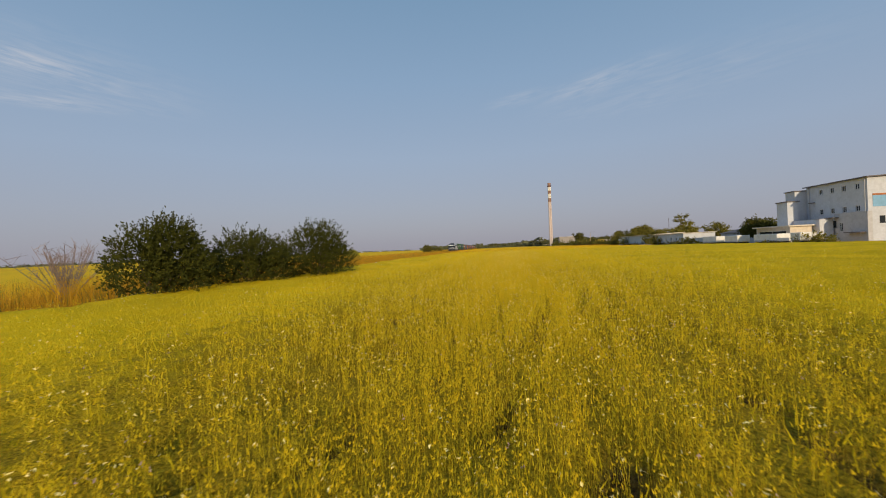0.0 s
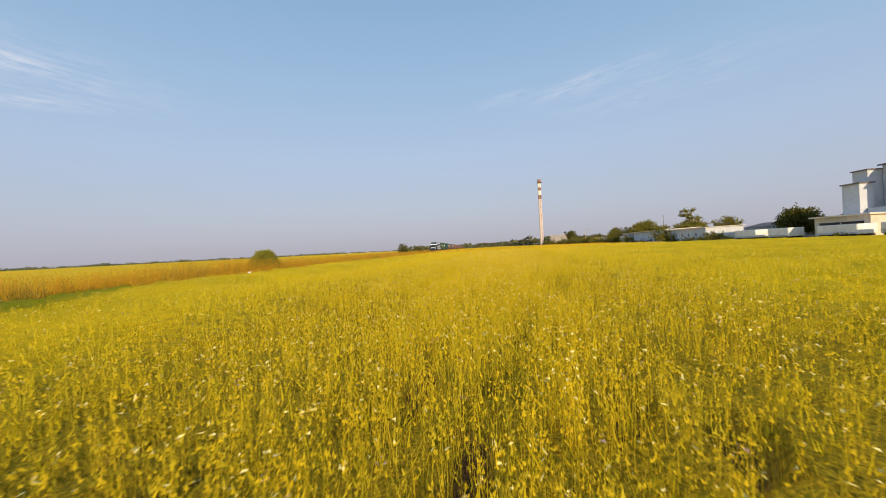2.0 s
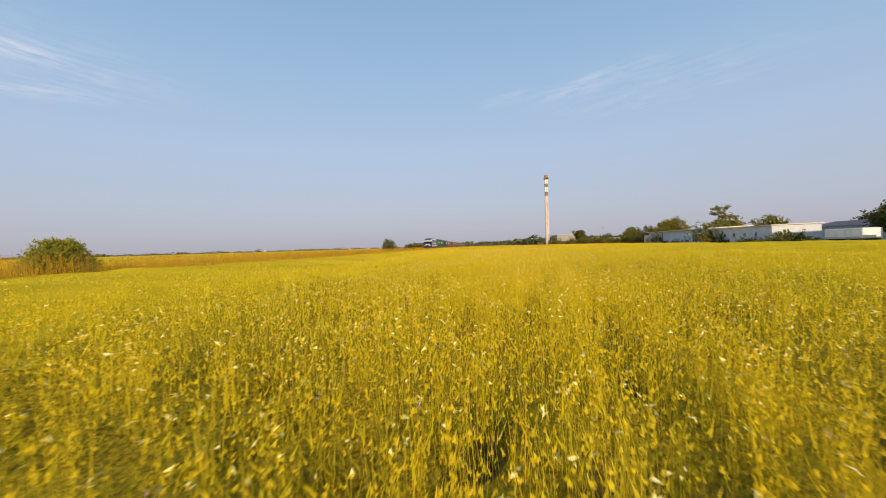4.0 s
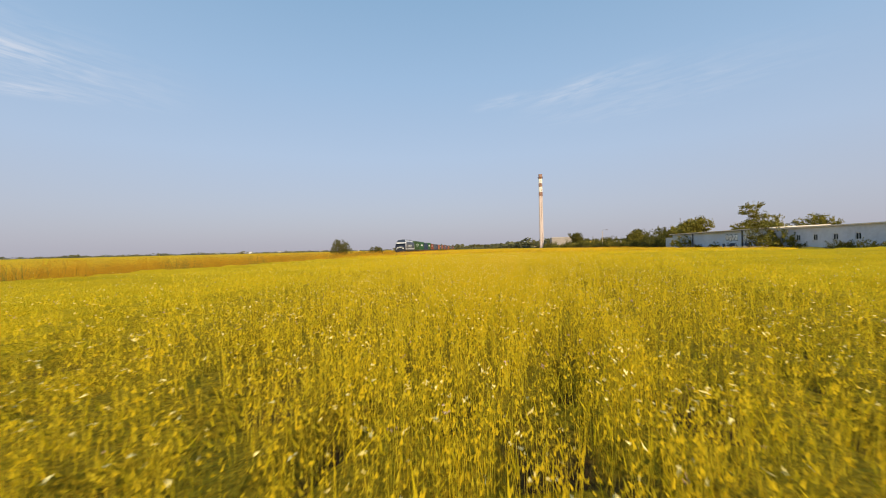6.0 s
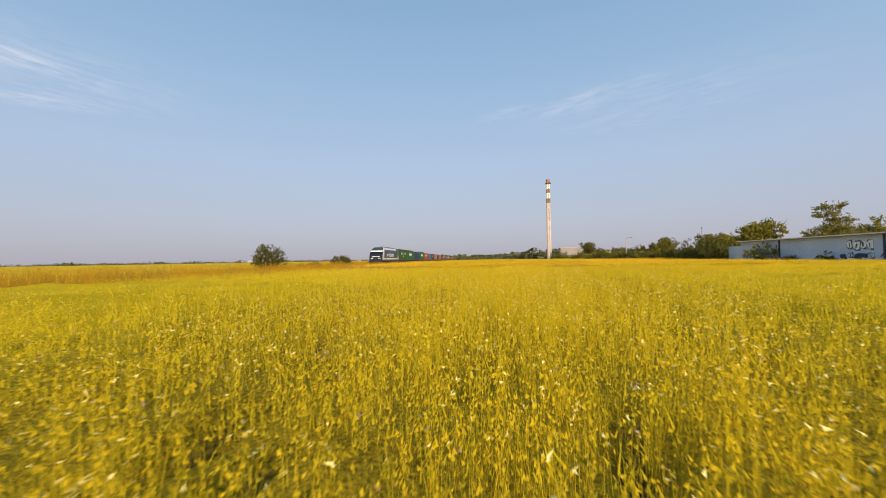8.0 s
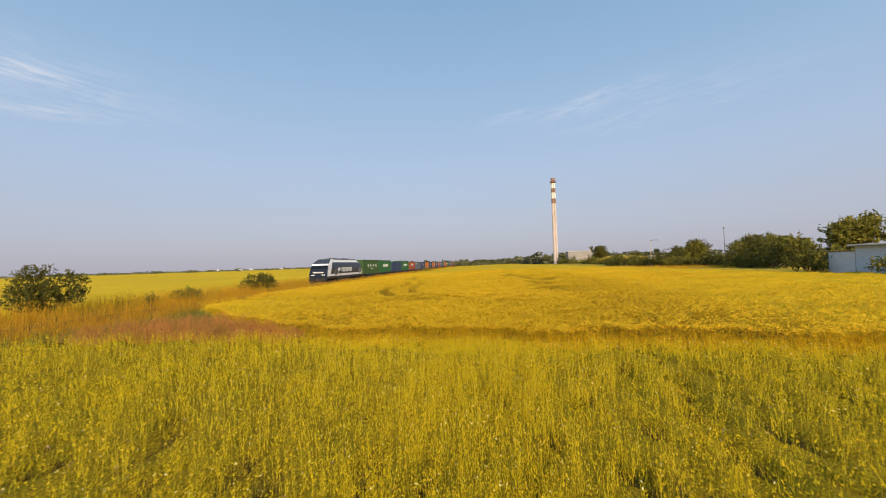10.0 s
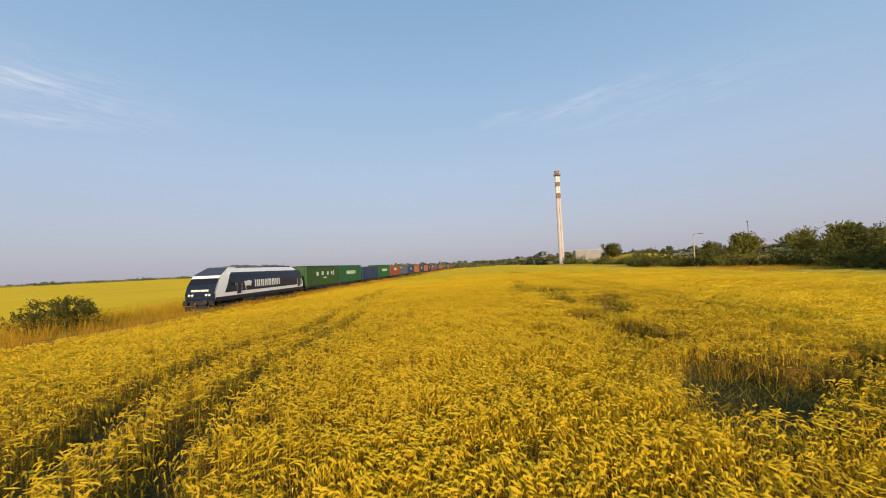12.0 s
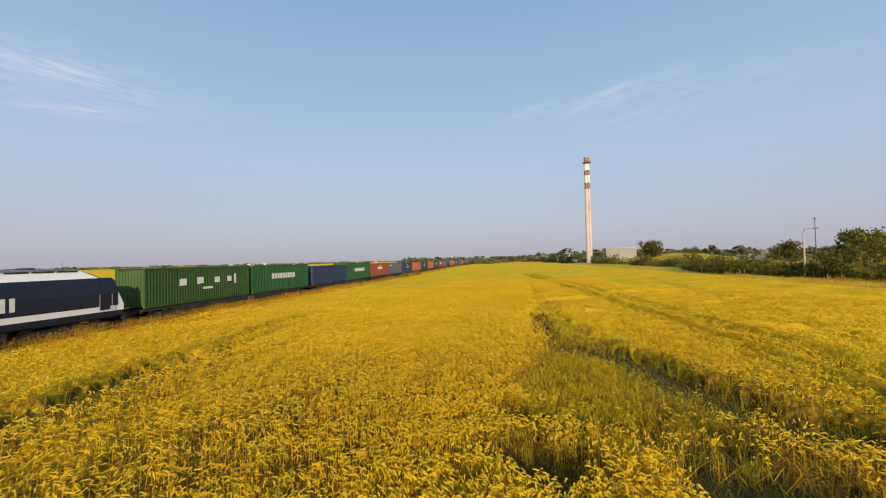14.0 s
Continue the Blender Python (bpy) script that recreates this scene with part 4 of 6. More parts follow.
def locomotive():
    loco = thing("diesel_locomotive", spot(-1.43, TRAIN_FRONT - 20.25, ZR), "navy and white diesel locomotive with slanted cabs, heading a container train", "locomotive")
    L = 19.2
    # side shape: buffers at y 0 and L; cab noses slant
    a, b = 0.75, L - 0.75
    side = [(a, 1.05), (b, 1.05), (b + .02, 1.75), (b - .35, 2.55), (b - .95, 3.32), (b - 2.5, 4.02), (a + 2.5, 4.02), (a + .95, 3.32), (a + .35, 2.55), (a - .02, 1.75)]
    bm = bmesh.new()
    hw = [1.40, 1.40, 1.43, 1.42, 1.32, 1.04, 1.04, 1.32, 1.42, 1.43]
    n = len(side)
    r0 = [bm.verts.new((-w, y, z)) for (y, z), w in zip(side, hw)]
    r1 = [bm.verts.new((w, y, z)) for (y, z), w in zip(side, hw)]
    for i in range(n):
        bm.faces.new((r1[i], r1[(i + 1) % n], r0[(i + 1) % n], r0[i]))
    # sides in quads: sill band, wall, upper chamfer
    for r, flip in ((r0, 0), (r1, 1)):
        for q in ((0, 1, 2, 9), (9, 2, 3, 8), (8, 3, 4, 7), (7, 4, 5, 6)):
            f = [r[i] for i in q]
            bm.faces.new(f if flip else f[::-1])
    bmesh.ops.bevel(bm, geom=[e for e in bm.edges if abs(e.verts[0].co.x - e.verts[1].co.x) < .5], offset=.05, segments=2, affect="EDGES")
    bm.normal_update()
    for f in bm.faces:
        if f.calc_center_median().z < 3.3 and abs(f.normal.y) > .5:
            f.material_index = 1
        elif f.calc_center_median().z > 3.34 and abs(f.normal.x) < .5:
            f.material_index = 2
    part("body", bm, [M_WHITE, M_NAVY, M_ROOF], loco, "white body shell with navy ends and grey roof")

    # side panels lie just proud of the shell; the wall leans in above 2.55
    def xs(z):
        pts = ((1.05, 1.40), (1.75, 1.43), (2.55, 1.42), (3.32, 1.32), (4.02, 1.04))
        for (z0, x0), (z1, x1) in zip(pts, pts[1:]):
            if z <= z1:
                return x0 + (x1 - x0) * (z - z0) / (z1 - z0)
        return 1.04

    def panel(name, pts, mat, label, out=.012):
        for s in (1, -1):
            bm = bmesh.new()
            f = [bm.verts.new((s * (xs(z) + out), y, z)) for y, z in pts]
            g = [bm.verts.new((s * (xs(z) - .02), y, z)) for y, z in pts]
            bm.faces.new(f if s > 0 else f[::-1])
            for i in range(len(pts)):
                j = (i + 1) % len(pts)
                q = (f[i], g[i], g[j], f[j])
                bm.faces.new(q if s > 0 else q[::-1])
            part(name, bm, mat, loco, label)

    y0, y1 = a + 1.0, b - .45
    panel("navy_panel", [(y0 + .35, 1.72), (y1, 1.72), (y1, 2.55), (y0 + .85, 2.55)], M_NAVY, "large navy blue side panel")
    panel("navy_panel", [(y0 + .85, 2.55), (y1, 2.55), (y1 - .1, 3.334), (y0 + 1.3, 3.334)], M_NAVY, "large navy blue side panel")
    panel("navy_panel", [(y0 + 1.32, 3.335), (y1 - .12, 3.335), (y1 - .3, 3.54), (y0 + 1.6, 3.54)], M_NAVY, "large navy blue side panel")
    panel("skirt", [(a + .05, 1.02), (b - .05, 1.02), (b - .05, 1.38), (a + .05, 1.38)], M_NAVY, "dark lower skirt under the white stripe", .014)
    panel("cab_side_window", [(y0 + 1.25, 2.35), (y0 + 1.95, 2.35), (y0 + 1.95, 2.55), (y0 + 1.35, 2.55)], M_GLASS, "dark cab side window", .02)
    panel("cab_side_window", [(y0 + 1.35, 2.55), (y0 + 1.95, 2.55), (y0 + 1.95, 3.0), (y0 + 1.6, 3.0)], M_GLASS, "dark cab side window", .02)
    panel("window_post", [(y0 + 1.97, 2.35), (y0 + 2.05, 2.35), (y0 + 2.05, 2.55), (y0 + 1.97, 2.55)], M_STEEL, "pale window frame", .024)
    panel("cab_door", [(y0 + 2.2, 1.5), (y0 + 2.85, 1.5), (y0 + 2.85, 2.55), (y0 + 2.2, 2.55)], M_NAVY, "navy cab door with handrail", .03)
    panel("cab_door", [(y1 - 1.2, 1.5), (y1 - .55, 1.5), (y1 - .55, 2.55), (y1 - 1.2, 2.55)], M_NAVY, "navy cab door with handrail", .03)
    for yy in (y0 + 2.12, y0 + 2.93, y1 - 1.28, y1 - .47):
        bm = bmesh.new()
        tube(bm, (1.5, yy, 1.45), (1.5, yy, 2.5), .02, .02, 6)
        part("handrail", bm, M_STEEL, loco, "light metal handrail")
    for s in (1, -1):
        bm = bmesh.new()
        for k in range(9):
            yy = a + 3.6 + k * 1.28
            box(bm, s * 1.06 - .03, s * 1.06 + .03, yy, yy + 1.1, 3.97, 4.05)
        part("grille", bm, M_BLACK, loco, "dark louvred strip along the roof edge")
    # roof
    bm = bmesh.new()
    box(bm, -.98, .98, a + 2.6, b - 2.6, 4.0, 4.1, .03)
    box(bm, -.7, .7, a + 4.2, a + 8.2, 4.06, 4.20, .05)
    box(bm, -.75, .75, a + 9.4, b - 3.4, 4.06, 4.17, .05)
    part("roof_deck", bm, M_ROOF, loco, "dirty grey roof deck with hatches")
    for yy in (a + 5.2, a + 7.0, a + 11.0, a + 13.0):
        bm = bmesh.new()
        lathe(bm, [(.42, 4.15), (.42, 4.24), (.3, 4.27)], 16, (0, yy))
        part("roof_fan", bm, M_BLACK, loco, "round dark roof fan")
    bm = bmesh.new()
    tube(bm, (.3, b - 3, 4.1), (.3, b - 3, 4.62), .012, .008, 5)
    part("aerial", bm, M_BLACK, loco)
    # cab ends
    for end in (0, 1):
        y = (lambda v: L - v) if end else (lambda v: v)

        def quad(name, pts, mat, label, out):
            bm = bmesh.new()
            nrm = Vector((0, -1 if not end else 1, .45)).normalized() * out
            f = [bm.verts.new(Vector((x, y(v), z)) + nrm) for x, v, z in pts]
            g = [bm.verts.new(Vector((x, y(v), z)) - nrm * 2) for x, v, z in pts]
            bm.faces.new(f); bm.faces.new(g[::-1])
            for i in range(len(f)):
                j = (i + 1) % len(f)
                bm.faces.new((f[i], g[i], g[j], f[j]))
            bmesh.ops.recalc_face_normals(bm, faces=bm.faces)
            part(name, bm, mat, loco, label)

        quad("windscreen", [(-1.34, a + .37, 2.58), (1.34, a + .37, 2.58), (1.31, a + .73, 3.03), (-1.31, a + .73, 3.03)], M_GLASS, "dark slanted windscreen", .02)
        quad("cab_roof", [(-1.28, a + 1.02, 3.36), (1.28, a + 1.02, 3.36), (1.0, a + 2.45, 4.01), (-1.0, a + 2.45, 4.01)], M_VISOR, "dark slate cab roof visor", .03)
        quad("brow", [(-1.31, a + .755, 3.06), (1.31, a + .755, 3.06), (1.30, a + .93, 3.29), (-1.30, a + .93, 3.29)], M_WHITE, "white strip above the windscreen", .025)
        quad("nose_panel", [(-1.38, a - .02, 1.30), (1.38, a - .02, 1.30), (1.36, a + .14, 2.16), (-1.36, a + .14, 2.16)], M_NAVY, "dark navy nose panel", .02)
        bm = bmesh.new()
        for i in range(7):
            w = .19
            x = -.8 + i * .235
            box(bm, x, x + w, y(a + .02) - .06, y(a + .02) + .04, 1.92, 2.10)
        part("nose_bars", bm, M_LETTER, loco, "plain white bars in place of lettering")
        for sx in (-.95, .95, -.65, .65):
            bm = bmesh.new()
            tube(bm, (sx, y(a - .10), 1.62), (sx, y(a + .05), 1.62), .10, .10, 14)
            part("headlight", bm, M_LAMP, loco, "round clear headlight")
        bm = bmesh.new()
        box(bm, -1.38, 1.38, min(y(.45), y(.8)), max(y(.45), y(.8)), .72, 1.12, .04)
        box(bm, -1.2, 1.2, min(y(.35), y(.5)), max(y(.35), y(.5)), .28, .68, .05)
        part("buffer_beam", bm, M_BLACK, loco, "black buffer beam and snow plough")
        for sx in (-.875, .875):
            bm = bmesh.new()
            tube(bm, (sx, y(.5), 1.0), (sx, y(.12), 1.0), .11, .10, 12)
            tube(bm, (sx, y(.12), 1.0), (sx, y(.04), 1.0), .24, .22, 16)
            part("buffer", bm, M_BLACK, loco)
        bm = bmesh.new()
        box(bm, -.06, .06, min(y(.1), y(.5)), max(y(.1), y(.5)), .82, 1.0, .02)
        tube(bm, (0, y(.1), .9), (0, y(.12), .5), .03, .03, 6)
        part("coupling", bm, M_RUST, loco)
    # underframe: tank, boxes, bogies
    bm = bmesh.new()
    prism(bm, [(-1.32, .95), (-1.32, .55), (-1.1, .36), (1.1, .36), (1.32, .55), (1.32, .95)], "y", L / 2 - 2.6, L / 2 + 2.4)
    part("fuel_tank", bm, M_BLACK, loco, "black fuel tank under the frame")
    for sx in (-1.33, 1.33):
        bm = bmesh.new()
        tube(bm, (sx, L / 2 - 2.9, .82), (sx, L / 2 - 4.4, .82), .17, .17, 12)
        tube(bm, (sx * .98, 1.2, .98), (sx * .98, L - 1.2, .98), .035, .035, 6)
        part("air_tank", bm, M_BLACK, loco, "dark air cylinder and pipe")
    for yy in (4.1, L - 4.1):
        bogie(loco, yy, (-1.85, 0, 1.85), 5.0)
    # flag-like emblem and lettering bars
    for half in (0, .42):  # two narrow strokes for each sign
        bars(loco, "lettering_bar", 1.428, a + 6.3 + half, a + 11.6 + half, 1.98, 2.70, 7, M_LETTER, .68)
    bm = bmesh.new()
    prism(bm, [(a + 4.42, 2.62), (a + 4.72, 1.72), (a + 4.8, 1.72), (a + 4.68, 2.12), (a + 5.1, 2.2), (a + 5.55, 2.12), (a + 5.75, 2.6), (a + 5.2, 2.7), (a + 4.8, 2.62)], "x", 1.42, 1.445)
    part("emblem", bm, M_LETTER, loco, "plain light emblem shape")
    return loco


def corrugated(x, y0, y1, z0, z1, out, pitch=0.278, depth=0.036):
    """A wall of trapezoid ribs in the plane x, facing out."""
    bm = bmesh.new()
    n = int(round((y1 - y0) / pitch))
    p = (y1 - y0) / n
    ys, xs = [], []
    for i in range(n):
        for u, d in ((0, 0), (.25, 0), (.5, 1), (.75, 1)):
            ys.append(y0 + (i + u) * p); xs.append(x - out * d * depth)
    ys.append(y1); xs.append(x)
    lo = [bm.verts.new((a, b, z0)) for a, b in zip(xs, ys)]
    hi = [bm.verts.new((a, b, z1)) for a, b in zip(xs, ys)]
    for i in range(len(lo) - 1):
        q = (lo[i], lo[i + 1], hi[i + 1], hi[i])
        bm.faces.new(q if out > 0 else q[::-1])
    return bm


def container(paint, length, high, words, label):
    """A steel box 2.44 m wide standing on z 0, from y 0 to length."""
    c = thing("shipping_container", Matrix.Identity(4), label, "container", "containers of the train")
    w = 1.219
    for s in (1, -1):
        part("side_wall", corrugated(s * (w - .02), .12, length - .12, .16, high - .1, s), paint, c)
    for y, s in ((.03, -1), (length - .03, 1)):
        bm = corrugated(0, -w + .1, w - .1, .14, high - .1, 1, .25, .03)
        for v in bm.verts:
            v.co = Vector((v.co.y, y + s * v.co.x, v.co.z))
        bmesh.ops.recalc_face_normals(bm, faces=bm.faces)
        part("end_wall", bm, paint, c)
    bm = bmesh.new()
    box(bm, -w + .05, w - .05, .05, length - .05, high - .06, high - .02)
    for i in range(int(length / 1.1)):
        box(bm, -w + .15, w - .15, .5 + i * 1.1, .95 + i * 1.1, high - .02, high - .005)
    part("roof", bm, paint, c)
    for s in (1, -1):
        bm = boxes((min(s * w, s * (w - .06)), max(s * w, s * (w - .06)), 0, length, high - .12, high), bevel=.008)
        part("top_rail", bm, paint, c)
        bm = boxes((min(s * w, s * (w - .06)), max(s * w, s * (w - .06)), 0, length, 0, .17), bevel=.008)
        part("bottom_rail", bm, paint, c)
        for y in (0, length - .16):
            part("corner_post", boxes((min(s * w, s * (w - .14)), max(s * w, s * (w - .14)), y, y + .16, 0, high), bevel=.012), paint, c)
            for z in (0, high - .118):
                part("corner_casting", boxes((min(s * (w + .006), s * (w - .16)), max(s * (w + .006), s * (w - .16)), y - .006, y + .166, z - .004, z + .122), bevel=.01), M_RUST if z == 0 else paint, c)
    part("floor", boxes((-w + .05, w - .05, .05, length - .05, .1, .15)), M_BLACK, c)
    for x in (-.75, -.3, .3, .75):
        bm = bmesh.new()
        tube(bm, (x, length + .015, .2), (x, length + .015, high - .15), .018, .018, 6)
        part("locking_bar", bm, M_STEEL, c, "grey door locking bar")
    for y0, y1, z0, z1, count in words:
        if count > 4:
            step = (y1 - y0) / count
            for half in (0, step * .42):
                bars(c, "lettering_bar", w + .001, y0 + half, y1 + half, z0, z1, count, M_LETTER, .66)
        else:
            bars(c, "lettering_bar", w + .001, y0, y1, z0, z1, count, M_LETTER, .2)
    return c


def flat_wagon(length):
    wg = thing("container_wagon", Matrix.Identity(4), "dark flat container wagon on two bogies", "wagon", "wagons of the train")
    bm = bmesh.new()
    for sx in (-1.1, 1.1):
        prism(bm, [(0, 1.12), (length, 1.12), (length, .95), (length - 2.5, .95), (length - 4, .62), (4, .62), (2.5, .95), (0, .95)], "x", sx - .06, sx + .06)
    box(bm, -1.1, 1.1, 0, .25, .86, 1.12)
    box(bm, -1.1, 1.1, length - .25, length, .86, 1.12)
    for i in range(8):
        y = 1.5 + i * (length - 3) / 7
        box(bm, -1.05, 1.05, y - .09, y + .09, .95, 1.11)
    part("frame", bm, M_BLACK, wg)
    for yy in (2.2, length - 2.2):
        bogie(wg, yy, (-.9, .9), 2.7)
    for y, s in ((0, -1), (length, 1)):
        for sx in (-.875, .875):
            bm = bmesh.new()
            tube(bm, (sx, y, 1.0), (sx, y + s * .3, 1.0), .1, .1, 10)
            tube(bm, (sx, y + s * .3, 1.0), (sx, y + s * .36, 1.0), .22, .21, 14)
            part("buffer", bm, M_BLACK, wg)
    bm = boxes((1.14, 1.26, length / 2 - .45, length / 2 + .45, .5, .95), bevel=.02)
    part("brake_box", bm, M_RUST, wg, "rust-brown box on the frame")
    return wg


def train():
    locomotive()
    green = lambda: container(M_CGREEN, 12.192, 2.9, [(3.6, 8.8, 1.35, 1.95, 9)], "tall green corrugated container with white bars, on a wagon")
    dark = lambda: container(M_CGREEN2, 12.192, 2.9, [(3.2, 4.1, 1.45, 2.0, 1), (5.1, 6.0, 1.5, 2.05, 1), (7.2, 8.0, 1.5, 2.0, 1), (8.9, 9.6, 1.5, 2.0, 1), (9.9, 10.2, 1.3, 2.2, 1), (5.8, 7.0, 1.0, 1.2, 5)], "tall dark green corrugated container with scattered white bars")
    red = lambda: container(M_CRED, 12.192, 2.6, [(4.2, 7.4, 1.4, 1.9, 6), (5.4, 6.6, 2.05, 2.2, 2)], "brick-red corrugated container with short white bars")
    slate = lambda: container(M_CSLATE, 12.192, 2.6, [(1.0, 2.6, 1.9, 2.15, 4)], "slate grey corrugated container with few marks")
    blue = lambda: container(M_CBLUE, 6.058, 2.59, [], "short navy blue corrugated container")
    blue40 = lambda: container(M_CBLUE, 12.192, 2.6, [(4.4, 7.4, 1.2, 1.5, 4), (5.2, 6.4, 1.8, 2.1, 2)], "long navy blue corrugated container with white bars")
    orange = lambda: container(M_CORANGE, 12.192, 2.6, [], "faded orange corrugated container")
    kinds = {"G": green(), "D": dark(), "R": red(), "S": slate(), "b": blue(), "B": blue40(), "O": orange()}
    used = set()
    order = ["D", "G", "bb", "G", "R", "S", "B", "O", "B", "O", "B", "R", "S", "B", "O", "R", "G", "B", "S", "O", "B", "R"]
    starts = [0, 12.78, 26.5, 38.93, 52.05, 64.6]
    while len(starts) < len(order):
        starts.append(starts[-1] + (12.5 if len(starts) % 2 else 13.35))
    for k, s in zip(order, starts):
        for j, ch in enumerate(k):
            m = spot(-1.43, TRAIN_FRONT + s + j * 6.12, ZR + 1.16)
            if ch in used:
                copy_thing(kinds[ch], m)
            else:
                kinds[ch].matrix_world = m
                used.add(ch)
    wagon = None
    for i in range(0, len(order) - 1, 2):
        m = spot(-1.43, TRAIN_FRONT + starts[i] - .2, ZR)
        if wagon is None:
            wagon = flat_wagon(25.4)
            wagon.matrix_world = m
        else:
            copy_thing(wagon, m)


train()


# ---- chimney ----
def chimney():
    c = thing("factory_chimney", pose(109.9, 410.5, 0), "tall tapered concrete chimney with red and white bands at its top", "chimney")
    bands = [(0, 45.5, M_CONCRETE), (45.5, 49.2, M_RED), (49.2, 53.7, M_CHWHITE), (53.7, 56.8, M_RED), (56.8, 60.6, M_CHWHITE), (60.6, 64.4, M_RED)]
    rad = lambda z: 1.80 - 0.25 * z / 64.4
    for z0, z1, m in bands:
        bm = bmesh.new()
        n = max(2, int((z1 - z0) / 2.4))
        prof = []
        for i in range(n):
            za, zb = z0 + (z1 - z0) * i / n, z0 + (z1 - z0) * (i + 1) / n
            prof += [(rad(za), za), (rad(zb), zb - .06), (rad(zb) - .03, zb - .03)]
        prof.append((rad(z1), z1))
        lathe(bm, prof, 28)
        part("shaft", bm, m, c, {M_RED: "faded dark red band", M_CHWHITE: "white band", M_CONCRETE: "bare tan concrete shaft"}[m])
    z = 61.2
    bm = bmesh.new()
    lathe(bm, [(rad(z), z), (rad(z) + .75, z + .1), (rad(z) + .75, z + .2), (rad(z), z + .2)], 28)
    part("platform", bm, M_RUST, c, "rusty ring platform")
    bm = bmesh.new()
    for i in range(20):
        a = i * math.pi / 10
        x, y = (rad(z) + .72) * math.cos(a), (rad(z) + .72) * math.sin(a)
        tube(bm, (x, y, z + .2), (x, y, z + 1.3), .035, .035, 4)
    for zz in (z + .75, z + 1.3):
        for i in range(20):
            p, q = (((rad(z) + .72) * math.cos(k * math.pi / 10), (rad(z) + .72) * math.sin(k * math.pi / 10), zz) for k in (i, i + 1))
            tube(bm, p, q, .03, .03, 4)
    part("platform_railing", bm, M_RUST, c)
    bm = bmesh.new()
    lathe(bm, [(rad(64) + .12, 64.0), (rad(64) + .12, 64.6), (rad(64) - .3, 64.6)], 28)
    part("rim", bm, M_RED, c)
    bm = bmesh.new()
    for x in (-.25, .25):
        tube(bm, (x, -rad(0) - .15, 2), (x, -rad(62) - .15, 62), .04, .04, 4)
    for i in range(80):
        z = 2.4 + i * .75
        y = -rad(z) - .15
        tube(bm, (-.25, y, z), (.25, y, z), .025, .025, 4)
    part("ladder", bm, M_RUST, c, "thin rusty climbing ladder")


chimney()


# ---- foliage ----
def crown_mesh(lobes, count, leaf, rng, shoot=3.5):
    """Leaves set along short shoots that grow out of ellipsoid lobes (x, y, z, rx, ry, rz)."""
    per = 16
    vol = np.array([(l[3] * l[4] * l[5]) ** (2 / 3) for l in lobes])
    pick = rng.choice(len(lobes), size=max(1, count // per), p=vol / vol.sum())
    L = np.array(lobes)[pick]
    d = rng.normal(size=(len(pick), 3))
    d /= np.linalg.norm(d, axis=1)[:, None]
    r = rng.uniform(0.3, 1.0, len(pick)) ** 0.4
    c = L[:, :3] + d * L[:, 3:] * r[:, None]
    s = d * [1, 1, 0.7] + rng.normal(size=d.shape) * 0.45 + [0, 0, 0.45]
    s /= np.linalg.norm(s, axis=1)[:, None]
    n = len(pick) * per
    s = np.repeat(s, per, 0)
    along = rng.uniform(-0.4, 1.0, (n, 1)) * shoot * leaf * np.repeat(rng.uniform(0.5, 1.6, (len(pick), 1)), per, 0)
    p = np.repeat(c, per, 0) + s * along + rng.normal(size=(n, 3)) * leaf * (0.75 if shoot < 6 else 0.55)
    p[:, 2] = np.maximum(p[:, 2], 0.05)
    a = s * (0.9 if shoot < 6 else 1.3) + rng.normal(size=(n, 3)) * 0.7
    a /= np.linalg.norm(a, axis=1)[:, None]
    b = np.cross(a, rng.normal(size=(n, 3)))
    b /= np.linalg.norm(b, axis=1)[:, None]
    q = leaf * rng.uniform(0.6, 1.4, (n, 1))
    v = np.stack([p - a * q, p + b * q * .42, p + a * q, p - b * q * .42], 1)
    f = (np.array([[0, 1, 2, 3]])[None] + (np.arange(n) * 4)[:, None, None]).reshape(-1, 4)
    return v.reshape(-1, 3), f


def plant(name, m, lobes, count, leaf, mat, label, category, group="", trunk=0.12, seed=1, limbs=7, shoot=3.5):
    """A bush or tree at m: tapered stems with limbs, and a crown of leaves."""
    rng = np.random.default_rng(seed)
    t = thing(name, m, label, category, group)
    bm = bmesh.new()
    top = max(l[2] for l in lobes)
    low = min(l[2] - l[5] for l in lobes)
    fork = max(0.25, low + 0.15 * (top - low))
    tube(bm, (0, 0, -.05), (0.05, 0.03, fork), trunk, trunk * .75, 8)
    for i in range(limbs):
        l = lobes[i % len(lobes)]
        q = Vector(l[:3]) + Vector(rng.normal(size=3)) * min(l[3:]) * .35
        mid = Vector((0.05, 0.03, fork)).lerp(q, .5) + Vector(rng.normal(size=3)) * .12 * trunk * 4
        tube(bm, (0.05, 0.03, fork - .05), mid, trunk * .55, trunk * .32, 6, False)
        tube(bm, mid, q, trunk * .32, trunk * .08, 5, False)
    part("trunk", bm, M_BARK, t)
    v, f = crown_mesh(lobes, count, leaf, rng, shoot)
    c = soup("crown", v, f, [mat])
    c.parent = t
    return t


